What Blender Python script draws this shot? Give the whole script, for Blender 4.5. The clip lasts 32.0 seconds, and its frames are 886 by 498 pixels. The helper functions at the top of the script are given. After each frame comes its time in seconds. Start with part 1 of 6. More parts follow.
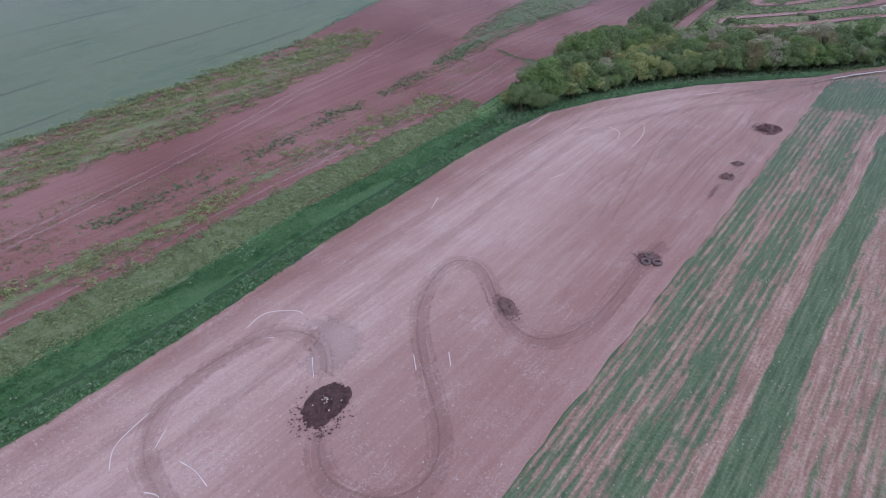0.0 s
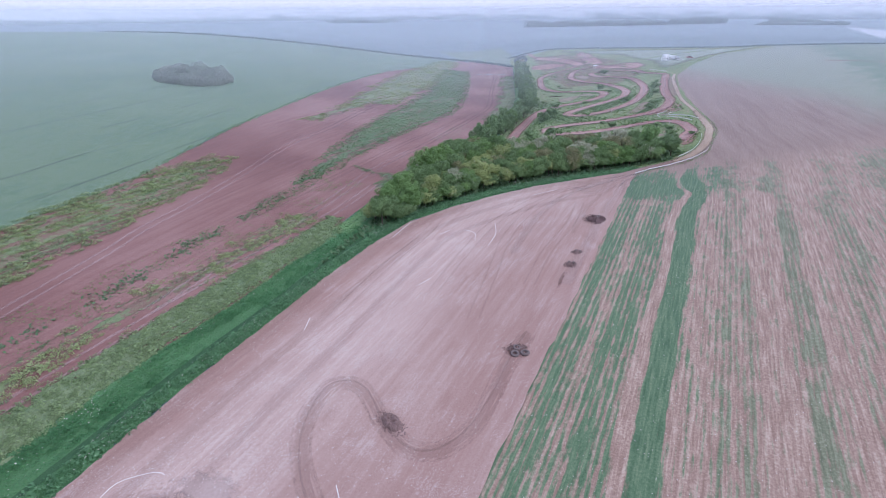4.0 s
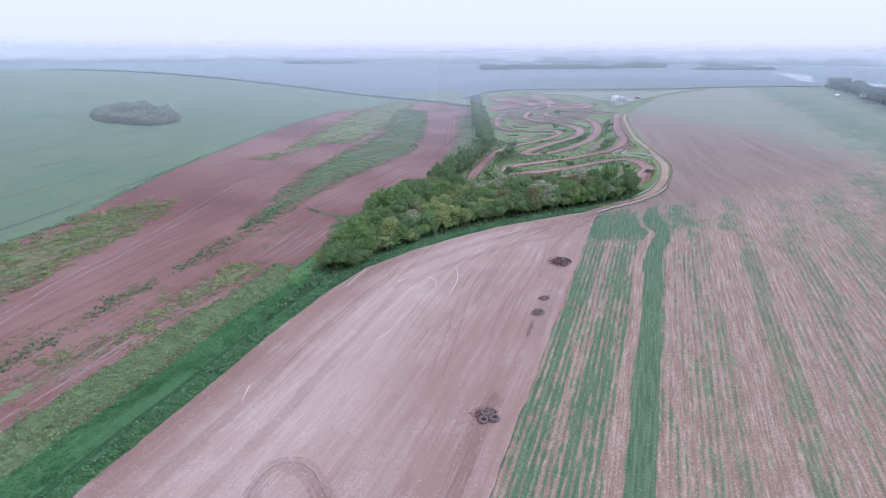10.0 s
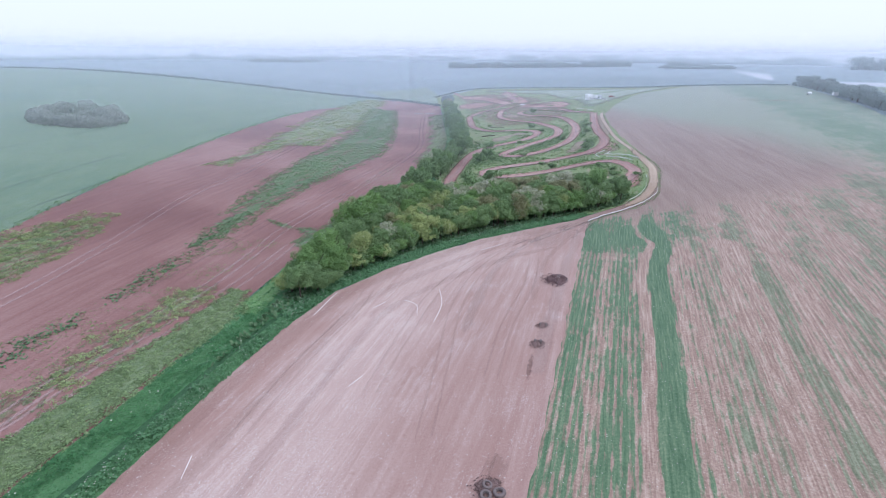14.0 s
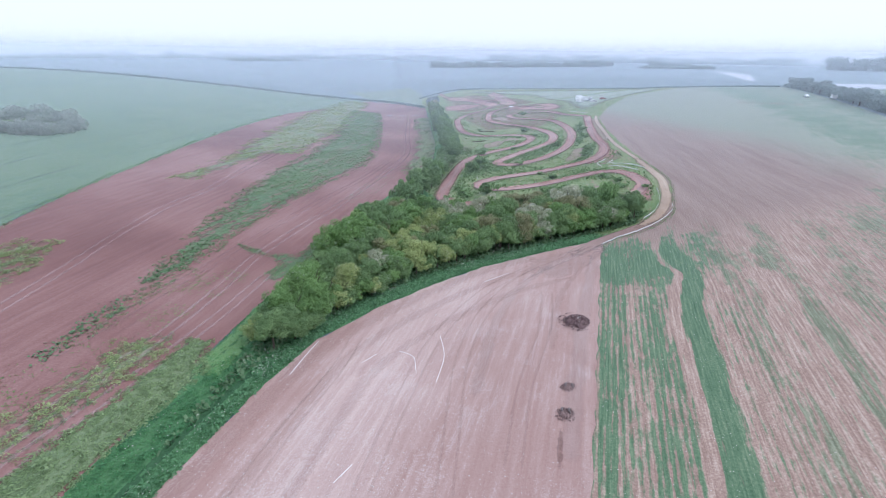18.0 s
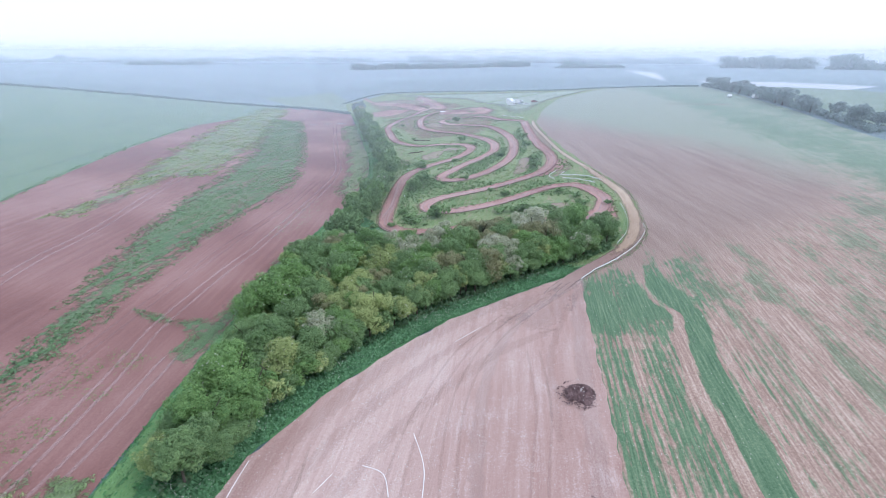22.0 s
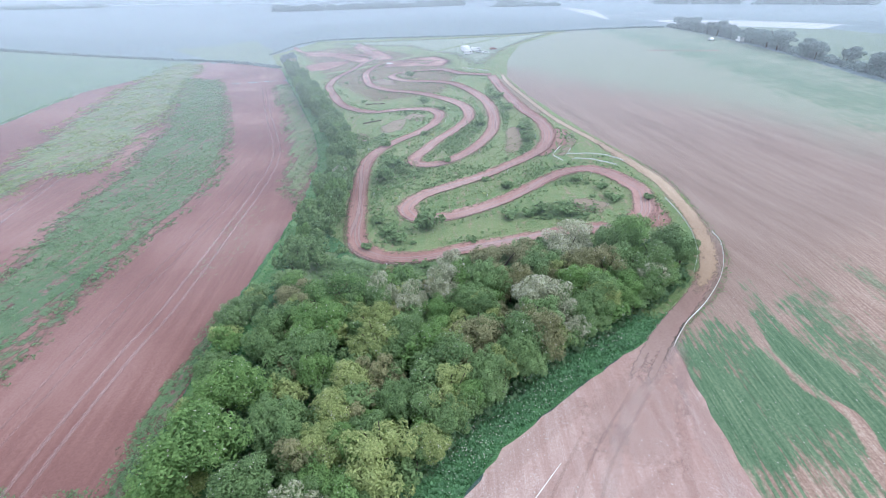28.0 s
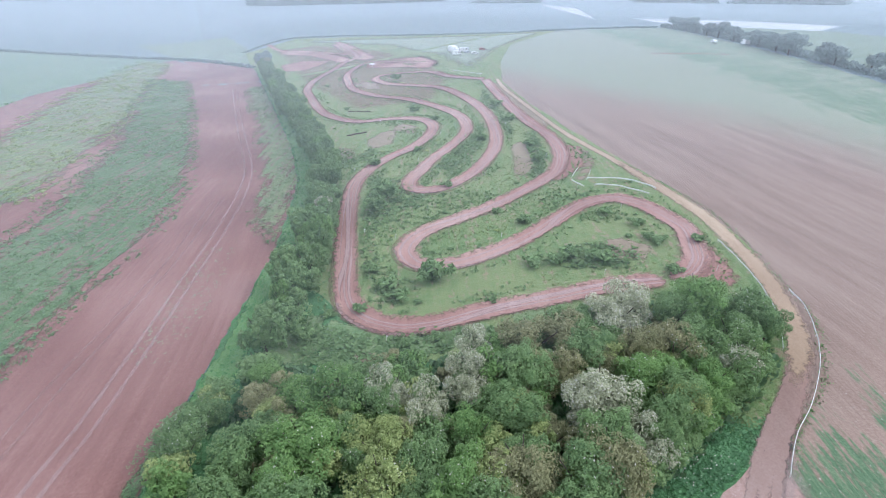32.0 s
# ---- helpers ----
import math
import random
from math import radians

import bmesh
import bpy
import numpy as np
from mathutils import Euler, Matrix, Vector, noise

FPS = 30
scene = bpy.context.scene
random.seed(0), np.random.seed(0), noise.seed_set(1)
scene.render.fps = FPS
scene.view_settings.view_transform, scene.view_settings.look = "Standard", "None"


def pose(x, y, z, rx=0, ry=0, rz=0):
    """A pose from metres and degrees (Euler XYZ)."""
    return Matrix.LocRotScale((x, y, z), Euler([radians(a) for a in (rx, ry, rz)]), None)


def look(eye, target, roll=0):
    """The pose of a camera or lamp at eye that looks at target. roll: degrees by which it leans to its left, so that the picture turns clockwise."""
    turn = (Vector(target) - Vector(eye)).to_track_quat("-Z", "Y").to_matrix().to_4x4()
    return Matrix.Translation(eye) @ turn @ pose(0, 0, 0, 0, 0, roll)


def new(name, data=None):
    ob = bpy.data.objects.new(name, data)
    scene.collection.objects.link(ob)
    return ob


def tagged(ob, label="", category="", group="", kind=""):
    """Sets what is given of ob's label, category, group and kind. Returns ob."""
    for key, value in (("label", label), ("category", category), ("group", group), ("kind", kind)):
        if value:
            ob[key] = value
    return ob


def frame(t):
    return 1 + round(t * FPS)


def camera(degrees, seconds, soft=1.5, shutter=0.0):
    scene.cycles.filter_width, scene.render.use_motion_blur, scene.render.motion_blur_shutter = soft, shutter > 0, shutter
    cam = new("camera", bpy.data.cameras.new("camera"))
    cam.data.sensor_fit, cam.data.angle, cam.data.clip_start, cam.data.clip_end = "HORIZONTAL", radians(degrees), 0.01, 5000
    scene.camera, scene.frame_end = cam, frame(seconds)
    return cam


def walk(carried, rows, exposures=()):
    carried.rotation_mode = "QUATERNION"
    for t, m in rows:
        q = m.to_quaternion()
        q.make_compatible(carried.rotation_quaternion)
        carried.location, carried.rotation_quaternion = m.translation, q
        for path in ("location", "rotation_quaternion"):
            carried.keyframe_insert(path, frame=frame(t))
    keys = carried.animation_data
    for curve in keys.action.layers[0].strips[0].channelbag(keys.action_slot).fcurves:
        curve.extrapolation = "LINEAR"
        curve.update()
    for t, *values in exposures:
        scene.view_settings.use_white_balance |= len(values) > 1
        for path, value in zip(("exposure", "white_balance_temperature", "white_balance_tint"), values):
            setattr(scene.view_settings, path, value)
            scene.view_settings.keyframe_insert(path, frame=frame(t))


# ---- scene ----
cam = camera(82.70, 32.0, 0.85)
ROWS = [
    (0.0, 0.02, -0.00, 42.00, 9.45, -36.34, -1.06),
    (0.5, 0.62, 0.15, 43.33, 6.40, -33.07, -1.30),
    (1.0, 0.89, 0.01, 43.57, 4.12, -28.76, -1.20),
    (1.5, 0.95, -0.26, 43.83, 2.83, -25.89, -1.08),
    (2.0, 1.11, -0.30, 44.00, 1.85, -25.75, -1.00),
    (2.5, 1.15, -0.41, 44.07, 1.03, -25.17, -0.89),
    (3.0, 1.26, -0.43, 44.10, -1.14, -25.11, -0.81),
    (3.5, 1.23, -0.32, 44.21, -3.98, -25.14, -0.60),
    (4.0, 1.23, -0.48, 44.45, -6.50, -25.20, -0.34),
    (4.5, 1.11, -0.51, 44.61, -8.27, -24.71, -0.14),
    (6.5, 1.17, -0.47, 44.87, -12.91, -21.06, 0.28),
    (7.0, 1.30, 0.14, 44.87, -13.57, -21.09, 0.40),
    (7.5, 1.55, 0.88, 44.70, -13.04, -21.07, 0.35),
    (8.0, 1.73, 1.92, 44.43, -13.34, -21.05, 0.39),
    (8.5, 2.01, 2.91, 44.16, -12.66, -21.04, 0.37),
    (9.0, 2.28, 4.23, 43.87, -12.32, -21.05, 0.41),
    (9.5, 2.40, 5.24, 43.77, -11.33, -21.07, 0.34),
    (10.0, 2.56, 6.54, 43.59, -11.35, -21.08, 0.33),
    (10.5, 2.70, 7.93, 43.36, -11.03, -21.09, 0.31),
    (11.0, 2.75, 9.32, 43.21, -10.46, -21.12, 0.35),
    (11.5, 2.83, 10.90, 43.00, -10.38, -21.13, 0.33),
    (12.0, 3.04, 12.42, 42.94, -10.17, -21.17, 0.29),
    (12.5, 3.00, 14.12, 42.82, -12.11, -21.17, 0.35),
    (13.0, 3.22, 15.86, 42.74, -12.29, -21.19, 0.34),
    (13.5, 3.33, 17.67, 42.61, -14.76, -21.14, 0.44),
    (14.0, 3.43, 19.43, 42.60, -14.85, -21.18, 0.48),
    (14.5, 3.85, 21.49, 42.53, -16.01, -21.19, 0.43),
    (16.5, 4.43, 28.73, 42.81, -17.08, -21.17, 0.56),
    (17.0, 4.48, 30.76, 42.97, -17.43, -21.19, 0.61),
    (17.5, 4.69, 32.74, 43.08, -17.16, -21.23, 0.70),
    (18.0, 4.77, 34.97, 43.17, -16.88, -21.25, 0.67),
    (18.5, 4.97, 36.88, 43.25, -16.69, -21.26, 0.72),
    (19.0, 5.35, 39.11, 43.38, -17.59, -21.25, 0.63),
    (19.5, 5.44, 41.52, 43.50, -20.00, -21.21, 0.57),
    (20.0, 5.68, 43.95, 43.66, -21.68, -21.15, 0.50),
    (20.5, 5.87, 46.52, 43.86, -23.21, -21.12, 0.25),
    (21.0, 6.14, 49.23, 43.98, -24.32, -21.06, 0.23),
    (21.5, 6.56, 52.08, 44.17, -24.43, -21.09, 0.15),
    (22.0, 6.75, 55.06, 44.32, -25.33, -21.08, 0.23),
    (22.5, 7.11, 57.90, 44.37, -25.17, -22.02, 0.21),
    (23.0, 7.50, 61.14, 44.51, -25.72, -23.99, 0.24),
    (23.5, 7.92, 64.18, 44.62, -26.53, -23.95, 0.22),
    (24.0, 8.50, 67.49, 44.85, -26.09, -26.33, 0.12),
    (24.5, 8.93, 70.51, 44.79, -25.89, -26.75, 0.18),
    (25.0, 9.49, 73.80, 44.98, -27.05, -26.77, 0.10),
    (25.5, 9.79, 76.90, 44.92, -28.21, -26.68, 0.16),
    (27.5, 13.44, 90.28, 45.11, -31.52, -26.91, -0.28),
    (28.0, 14.32, 93.17, 45.21, -32.49, -26.96, -0.39),
    (28.5, 15.22, 95.86, 45.26, -33.46, -27.02, -0.39),
    (29.0, 16.24, 98.74, 45.34, -34.40, -27.11, -0.39),
    (29.5, 17.11, 101.35, 45.56, -34.21, -27.20, -0.51),
    (30.0, 17.97, 103.91, 45.53, -33.93, -27.18, -0.41),
    (30.5, 18.72, 106.33, 45.43, -34.08, -27.17, -0.30),
    (31.0, 19.74, 108.58, 45.27, -34.29, -27.14, -0.26),
    (31.5, 20.59, 110.66, 45.24, -34.70, -27.14, -0.19),
    (32.0, 21.40, 112.74, 45.41, -35.06, -27.35, 0.30),
]
EXPOSURES = [(0.0, -0.26, 5600, 28), (0.8, 0.03, 5470, 23), (1.6, 0.23, 5400, 20), (6.5, 0.15, 5420, 18), (14.0, 0.32, 5500, 12), (22.0, 0.54, 5480, 9), (26.0, 0.7, 5520, 7), (32.0, 0.65, 5700, 8)]
walk(cam, [(t, pose(x, y, z, 90 + pitch, 0, yaw) @ pose(0, 0, 0, 0, 0, roll)) for t, x, y, z, yaw, pitch, roll in ROWS], EXPOSURES)

# ---- world and sun ----
SUN_UP, SUN_TURN = 48.0, 120.0
world = bpy.data.worlds.new("overcast_sky")
scene.world = world
world.use_nodes = True
wn = world.node_tree
wn.nodes.clear()
w_out = wn.nodes.new("ShaderNodeOutputWorld")
w_bg = wn.nodes.new("ShaderNodeBackground")
w_sky = wn.nodes.new("ShaderNodeTexSky")
w_sky.sky_type, w_sky.sun_disc = "NISHITA", False
w_sky.sun_elevation, w_sky.sun_rotation = radians(SUN_UP), radians(SUN_TURN)
w_sky.air_density, w_sky.dust_density, w_sky.ozone_density = 1.0, 5.0, 1.0
w_mix = wn.nodes.new("ShaderNodeMix")
w_mix.data_type = "RGBA"
w_mix.inputs[0].default_value = 0.82
w_mix.inputs[7].default_value = (7.9, 7.9, 8.7, 1)
w_bg.inputs[1].default_value = 0.115
wn.links.new(w_sky.outputs[0], w_mix.inputs[6])
wn.links.new(w_mix.outputs[2], w_bg.inputs[0])
wn.links.new(w_bg.outputs[0], w_out.inputs[0])
sun = new("sun", bpy.data.lights.new("sun", "SUN"))
sun.data.energy, sun.data.angle, sun.data.color = 0.9, radians(25), (1.0, 0.96, 0.9)
sun.matrix_world = look((0, 0, 0), (-math.sin(radians(SUN_TURN)) * math.cos(radians(SUN_UP)), -math.cos(radians(SUN_TURN)) * math.cos(radians(SUN_UP)), -math.sin(radians(SUN_UP))))


# ---- terrain ----
def height(x, y):
    """The lie of the land: a shallow valley along the hedge, rising to both sides, level far out."""
    x, y = np.asarray(x, float), np.asarray(y, float)
    v = np.clip(y / 100, -0.5, 4.0)
    xv = 0.3167 * v - 0.3186
    floor = -1.26 + 3.14 * v - 0.09 * v * v - 10.31 * xv * xv
    d = x / 100 - xv
    a = np.where(d > 0, 21.0, 18.0)
    z = floor + a * (1 - np.exp(-10.31 * d * d / a))
    w = np.clip((np.hypot(x - 60, y - 180) - 420) / 480, 0, 1)
    w = w * w * (3 - 2 * w)
    rise = np.clip(-x / 380, 0, 1), np.clip((y - 330) / 200, 0, 1)
    rise = 16.0 * rise[0] ** 2 * (3 - 2 * rise[0]) * rise[1] ** 2 * (3 - 2 * rise[1])
    return (z + rise) * (1 - w) + 2.0 * w


def hz(x, y):
    return float(height(x, y))


# ---- materials ----
class Nodes:
    """Short names for building one node material."""

    def __init__(self, name, rough=0.9, spec=0.2, sheen=0.0):
        self.m = bpy.data.materials.new(name)
        self.m.use_nodes = True
        self.t = self.m.node_tree
        self.b = self.t.nodes["Principled BSDF"]
        self.b.inputs["Roughness"].default_value = rough
        self.b.inputs["Specular IOR Level"].default_value = spec
        # blue-white sheen pales surfaces at grazing view, standing in for haze
        if sheen:
            self.b.inputs["Sheen Weight"].default_value = sheen
            self.b.inputs["Sheen Roughness"].default_value = 0.35
            self.b.inputs["Sheen Tint"].default_value = (0.78, 0.87, 1.0, 1)

    def put(self, kind, **at):
        n = self.t.nodes.new(kind)
        for k, v in at.items():
            if k == "op":
                n.operation = v
        return n

    def link(self, a, b):
        if isinstance(a, bpy.types.NodeSocket):
            self.t.links.new(a, b)
        else:
            b.default_value = a

    def place(self, turn=0.0, sx=1.0, sy=1.0):
        """World position, turned about z, then scaled."""
        g = self.put("ShaderNodeNewGeometry")
        r = self.put("ShaderNodeMapping")
        r.inputs["Rotation"].default_value[2] = radians(turn)
        s = self.put("ShaderNodeMapping")
        s.inputs["Scale"].default_value = (sx, sy, 1)
        self.t.links.new(g.outputs["Position"], r.inputs[0])
        self.t.links.new(r.outputs[0], s.inputs[0])
        return s.outputs[0]

    def local(self):
        return self.put("ShaderNodeTexCoord").outputs["Object"]

    def noise(self, vec, scale, detail=3.0, rough=0.55):
        n = self.put("ShaderNodeTexNoise")
        self.t.links.new(vec, n.inputs["Vector"])
        n.inputs["Scale"].default_value, n.inputs["Detail"].default_value, n.inputs["Roughness"].default_value = scale, detail, rough
        return n.outputs[0]

    def math(self, op, a, b=0.0):
        n = self.put("ShaderNodeMath", op=op)
        self.link(a, n.inputs[0])
        self.link(b, n.inputs[1])
        return n.outputs[0]

    def axis(self, vec, i):
        n = self.put("ShaderNodeSeparateXYZ")
        self.t.links.new(vec, n.inputs[0])
        return n.outputs[i]

    def span(self, v, lo, hi, a=0.0, b=1.0):
        n = self.put("ShaderNodeMapRange")
        n.interpolation_type = "SMOOTHSTEP"
        self.link(v, n.inputs[0])
        for i, k in enumerate((lo, hi, a, b)):
            n.inputs[i + 1].default_value = k
        return n.outputs[0]

    def ramp(self, fac, stops):
        n = self.put("ShaderNodeValToRGB")
        e = n.color_ramp.elements
        while len(e) < len(stops):
            e.new(0.5)
        for el, (p, c) in zip(e, stops):
            el.position, el.color = p, ((c, c, c, 1) if isinstance(c, float) else (*c, 1))
        self.link(fac, n.inputs[0])
        return n.outputs[0]

    def mix(self, fac, a, b):
        n = self.put("ShaderNodeMix")
        n.data_type = "RGBA"
        self.link(fac, n.inputs[0])
        self.link(a if isinstance(a, bpy.types.NodeSocket) else (*a, 1), n.inputs[6])
        self.link(b if isinstance(b, bpy.types.NodeSocket) else (*b, 1), n.inputs[7])
        return n.outputs[2]

    def bump(self, h, dist, strength=0.6):
        n = self.put("ShaderNodeBump")
        n.inputs["Strength"].default_value, n.inputs["Distance"].default_value = strength, dist
        self.t.links.new(h, n.inputs["Height"])
        self.t.links.new(n.outputs[0], self.b.inputs["Normal"])

    def done(self, color):
        self.link(color if isinstance(color, bpy.types.NodeSocket) else (*color, 1), self.b.inputs["Base Color"])
        return self.m


ROW = 56.6  # degrees from +x of the way the fields are worked


def soil(name, pale, mid, dark, turn=-ROW, streak=0.5, stones=0.0, sheen=0.1, worn=0.0):
    n = Nodes(name, 0.95, 0.15, sheen)
    p = n.place(turn, 0.045, 1.0)
    q = n.place()
    s = n.noise(p, 0.9, 4, 0.6)
    big = n.noise(q, 0.03, 3, 0.5)
    grain = n.noise(q, 3.5, 4, 0.7)
    v = n.math("ADD", n.math("MULTIPLY", s, streak), n.math("ADD", n.math("MULTIPLY", big, 1 - streak), n.math("MULTIPLY", n.math("SUBTRACT", grain, 0.5), 0.35)))
    col = n.ramp(v, [(0.34, dark), (0.5, mid), (0.64, pale)])
    if stones:
        side = n.axis(n.place(turn), 1)
        wob = n.math("MULTIPLY", n.math("SUBTRACT", n.noise(q, 0.05, 4, 0.6), 0.5), 11.0)
        u = n.math("DIVIDE", n.math("ADD", n.math("ADD", side, wob), 0.0), 70.0)
        band = n.ramp(u, [(0.14, 0.2), (0.24, 0.05), (0.4, 0.35), (0.5, 0.95), (0.6, 1.0), (0.67, 0.6), (0.71, 0.05), (0.78, 0.0)])
        deep = n.mix(0.6, col, tuple(0.4 * k + 0.6 * j for k, j in zip(mid, dark)))
        col = n.mix(band, deep, n.mix(0.6, col, tuple(1.0 * k for k in pale)))
        scrape = n.span(n.noise(n.place(turn, 0.012, 1.0), 1.3, 3, 0.6), 0.53, 0.64)
        col = n.mix(n.math("MULTIPLY", scrape, 0.16), col, tuple(0.6 * k + 0.4 * j for k, j in zip(dark, mid)))
        gleam = n.span(n.noise(n.place(turn, 0.03, 1.0), 2.3, 3, 0.65), 0.54, 0.66)
        col = n.mix(n.math("MULTIPLY", gleam, n.math("MULTIPLY", band, 0.3)), col, tuple(1.12 * k for k in pale))
        blot = n.span(n.noise(n.place(turn, 0.35, 1.0), 0.22, 4, 0.6), 0.58, 0.72)
        col = n.mix(n.math("MULTIPLY", blot, 0.4), col, dark)
        st = n.noise(q, 6.0, 3, 0.6)
        fine = n.noise(p, 2.2, 3, 0.6)
        spread = n.math("MULTIPLY", n.math("SUBTRACT", n.noise(q, 0.16, 4, 0.6), 0.5), 0.7)
        m = n.span(n.math("ADD", n.math("ADD", st, spread), n.math("ADD", n.math("MULTIPLY", n.math("SUBTRACT", fine, 0.5), 0.5), n.math("MULTIPLY", band, 0.07))), 0.6, 0.7)
        col = n.mix(n.math("MULTIPLY", m, stones), col, (0.6, 0.52, 0.48))
        clod = n.span(n.noise(q, 2.6, 4, 0.7), 0.56, 0.66)
        col = n.mix(n.math("MULTIPLY", clod, 0.3), col, dark)
    if worn:  # edges wear out into the ground beside them
        a = n.put("ShaderNodeAttribute")
        a.attribute_name = "mid"
        edge = n.math("ADD", a.outputs["Fac"], n.math("MULTIPLY", n.math("SUBTRACT", n.noise(q, 1.3, 4, 0.65), 0.5), 1.1))
        n.link(n.span(edge, 0.1, 0.55, 0.0, worn), n.b.inputs["Alpha"])
    n.bump(n.math("ADD", grain, n.math("MULTIPLY", s, 1.5)), 0.12, 0.7)
    return n.done(col)


def a_dark(c):
    return tuple(0.45 * k for k in c)


def leafy(name, a, b, c, scale=1.0, turn=-ROW, streak=0.25, sheen=0.15, bare=None, cover=0.5, worn=False, lines=0.0):
    """Low plants seen from above: three tones in patches, blades and worked rows."""
    a_tone = a
    n = Nodes(name, 0.8, 0.25, sheen)
    p = n.place(turn, 0.08, 1.0)
    q = n.place()
    big = n.noise(q, 0.05 * scale, 3, 0.6)
    mid = n.noise(q, 0.7 * scale, 4, 0.65)
    fine = n.noise(q, 5.0, 3, 0.7)
    s = n.noise(p, 0.8, 3, 0.6)
    v = n.math("ADD", n.math("MULTIPLY", big, 0.35), n.math("MULTIPLY", mid, 0.4 - 0.5 * streak))
    v = n.math("ADD", v, n.math("ADD", n.math("MULTIPLY", s, streak), n.math("MULTIPLY", fine, 0.25)))
    col = n.ramp(v, [(0.41, a), (0.5, b), (0.59, c)])
    if bare:
        hole = n.math("ADD", n.math("MULTIPLY", n.noise(p, 1.0, 3, 0.6), 0.5), n.math("MULTIPLY", n.noise(q, 0.9, 4, 0.7), 0.5))
        col = n.mix(n.span(hole, cover - 0.05, cover + 0.05), col, bare)
    if worn:
        a = n.put("ShaderNodeAttribute")
        a.attribute_name = "mid"
        edge = n.math("ADD", a.outputs["Fac"], n.math("MULTIPLY", n.math("SUBTRACT", n.math("ADD", n.math("MULTIPLY", n.noise(n.place(turn, 0.1, 1.0), 0.55, 4, 0.65), 0.6), n.math("MULTIPLY", n.noise(q, 0.8, 5, 0.7), 0.4)), 0.5), 4.2 if worn is True else worn))
        n.link(n.span(edge, 0.32, 0.72), n.b.inputs["Alpha"])
    if lines:  # tramlines left by the sprayer
        w = n.math("ADD", n.axis(n.place(turn), 1), n.math("MULTIPLY", n.noise(q, 0.02, 2), 5.0))
        f = n.math("ABSOLUTE", n.math("SUBTRACT", n.math("FRACT", n.math("DIVIDE", w, lines)), 0.5))
        line = n.math("MULTIPLY", n.span(f, 0.045, 0.015), n.span(n.noise(n.place(turn, 0.2, 1.0), 0.15, 3), 0.42, 0.6))
        col = n.mix(n.math("MULTIPLY", line, 0.55), col, a_dark(a_tone))
    n.bump(n.math("ADD", mid, fine), 0.25, 0.8)
    return n.done(col)


def plain(name, color, rough=0.6, metal=0.0, spec=0.5, grime=0.25):
    n = Nodes(name, rough, spec)
    n.b.inputs["Metallic"].default_value = metal
    v = n.noise(n.local(), 4.0, 4, 0.6)
    return n.done(n.mix(n.span(v, 0.4, 0.75, 0.0, grime), color, tuple(0.45 * k for k in color)))


M_TILLED = soil("tilled_soil", (0.53, 0.41, 0.36), (0.385, 0.258, 0.22), (0.28, 0.165, 0.136), stones=0.38, sheen=0.1)
M_RED = soil("red_soil", (0.3, 0.18, 0.157), (0.235, 0.125, 0.107), (0.175, 0.087, 0.075), turn=-62, streak=0.3, sheen=0.2)
M_TRACK = soil("track_dirt", (0.44, 0.29, 0.25), (0.325, 0.185, 0.155), (0.225, 0.118, 0.096), streak=0.2, worn=1.0, sheen=0.12)
M_LANE = soil("pale_track_line", (0.56, 0.43, 0.40), (0.49, 0.345, 0.32), (0.41, 0.27, 0.25), streak=0.2, worn=0.66, sheen=0.15)
M_SHOULDER = soil("damp_track_dirt", (0.27, 0.155, 0.125), (0.21, 0.112, 0.09), (0.155, 0.08, 0.064), streak=0.2, worn=0.26, sheen=0.1)
M_TAN = soil("bare_tan_earth", (0.42, 0.33, 0.25), (0.36, 0.27, 0.2), (0.29, 0.21, 0.15), streak=0.2, worn=0.65, sheen=0.2)
M_PINK = soil("pink_bare_earth", (0.46, 0.345, 0.3), (0.385, 0.27, 0.23), (0.31, 0.2, 0.165), streak=0.2, worn=0.75, sheen=0.15)
M_RUT = soil("dry_rut_dirt", (0.53, 0.41, 0.385), (0.46, 0.33, 0.305), (0.37, 0.245, 0.225), streak=0.2, worn=0.34, sheen=0.2)
M_WHEEL = soil("pressed_soil", (0.31, 0.2, 0.172), (0.26, 0.155, 0.132), (0.21, 0.118, 0.1), streak=0.2, worn=0.18)
M_WHEELEDGE = soil("tyre_line_soil", (0.3, 0.2, 0.18), (0.25, 0.155, 0.135), (0.2, 0.115, 0.1), streak=0.2, worn=0.07)
M_TRACE = soil("traced_soil", (0.33, 0.22, 0.185), (0.27, 0.165, 0.137), (0.22, 0.125, 0.103), streak=0.2, worn=0.1)
M_DRAG = soil("damp_dragged_soil", (0.27, 0.165, 0.14), (0.21, 0.122, 0.103), (0.16, 0.09, 0.075), streak=0.2, worn=0.36)
M_CHALK = soil("churned_chalky_soil", (0.66, 0.55, 0.5), (0.52, 0.41, 0.37), (0.4, 0.29, 0.25), streak=0.1, worn=0.5)
M_RUT_FAINT = soil("faint_rut_dirt", (0.45, 0.33, 0.305), (0.38, 0.26, 0.235), (0.32, 0.205, 0.185), streak=0.2, worn=0.2, sheen=0.2)
M_HEAP = soil("dark_earth", (0.16, 0.105, 0.10), (0.105, 0.068, 0.064), (0.065, 0.043, 0.042), streak=0.1)
M_PATH = soil("path_dirt", (0.47, 0.365, 0.255), (0.39, 0.288, 0.198), (0.3, 0.212, 0.142), streak=0.2, worn=1.0, sheen=0.3)
M_CROP = leafy("young_wheat", (0.082, 0.15, 0.075), (0.105, 0.182, 0.092), (0.145, 0.215, 0.108), 0.6, -70, 0.3, 0.35, lines=15.0)
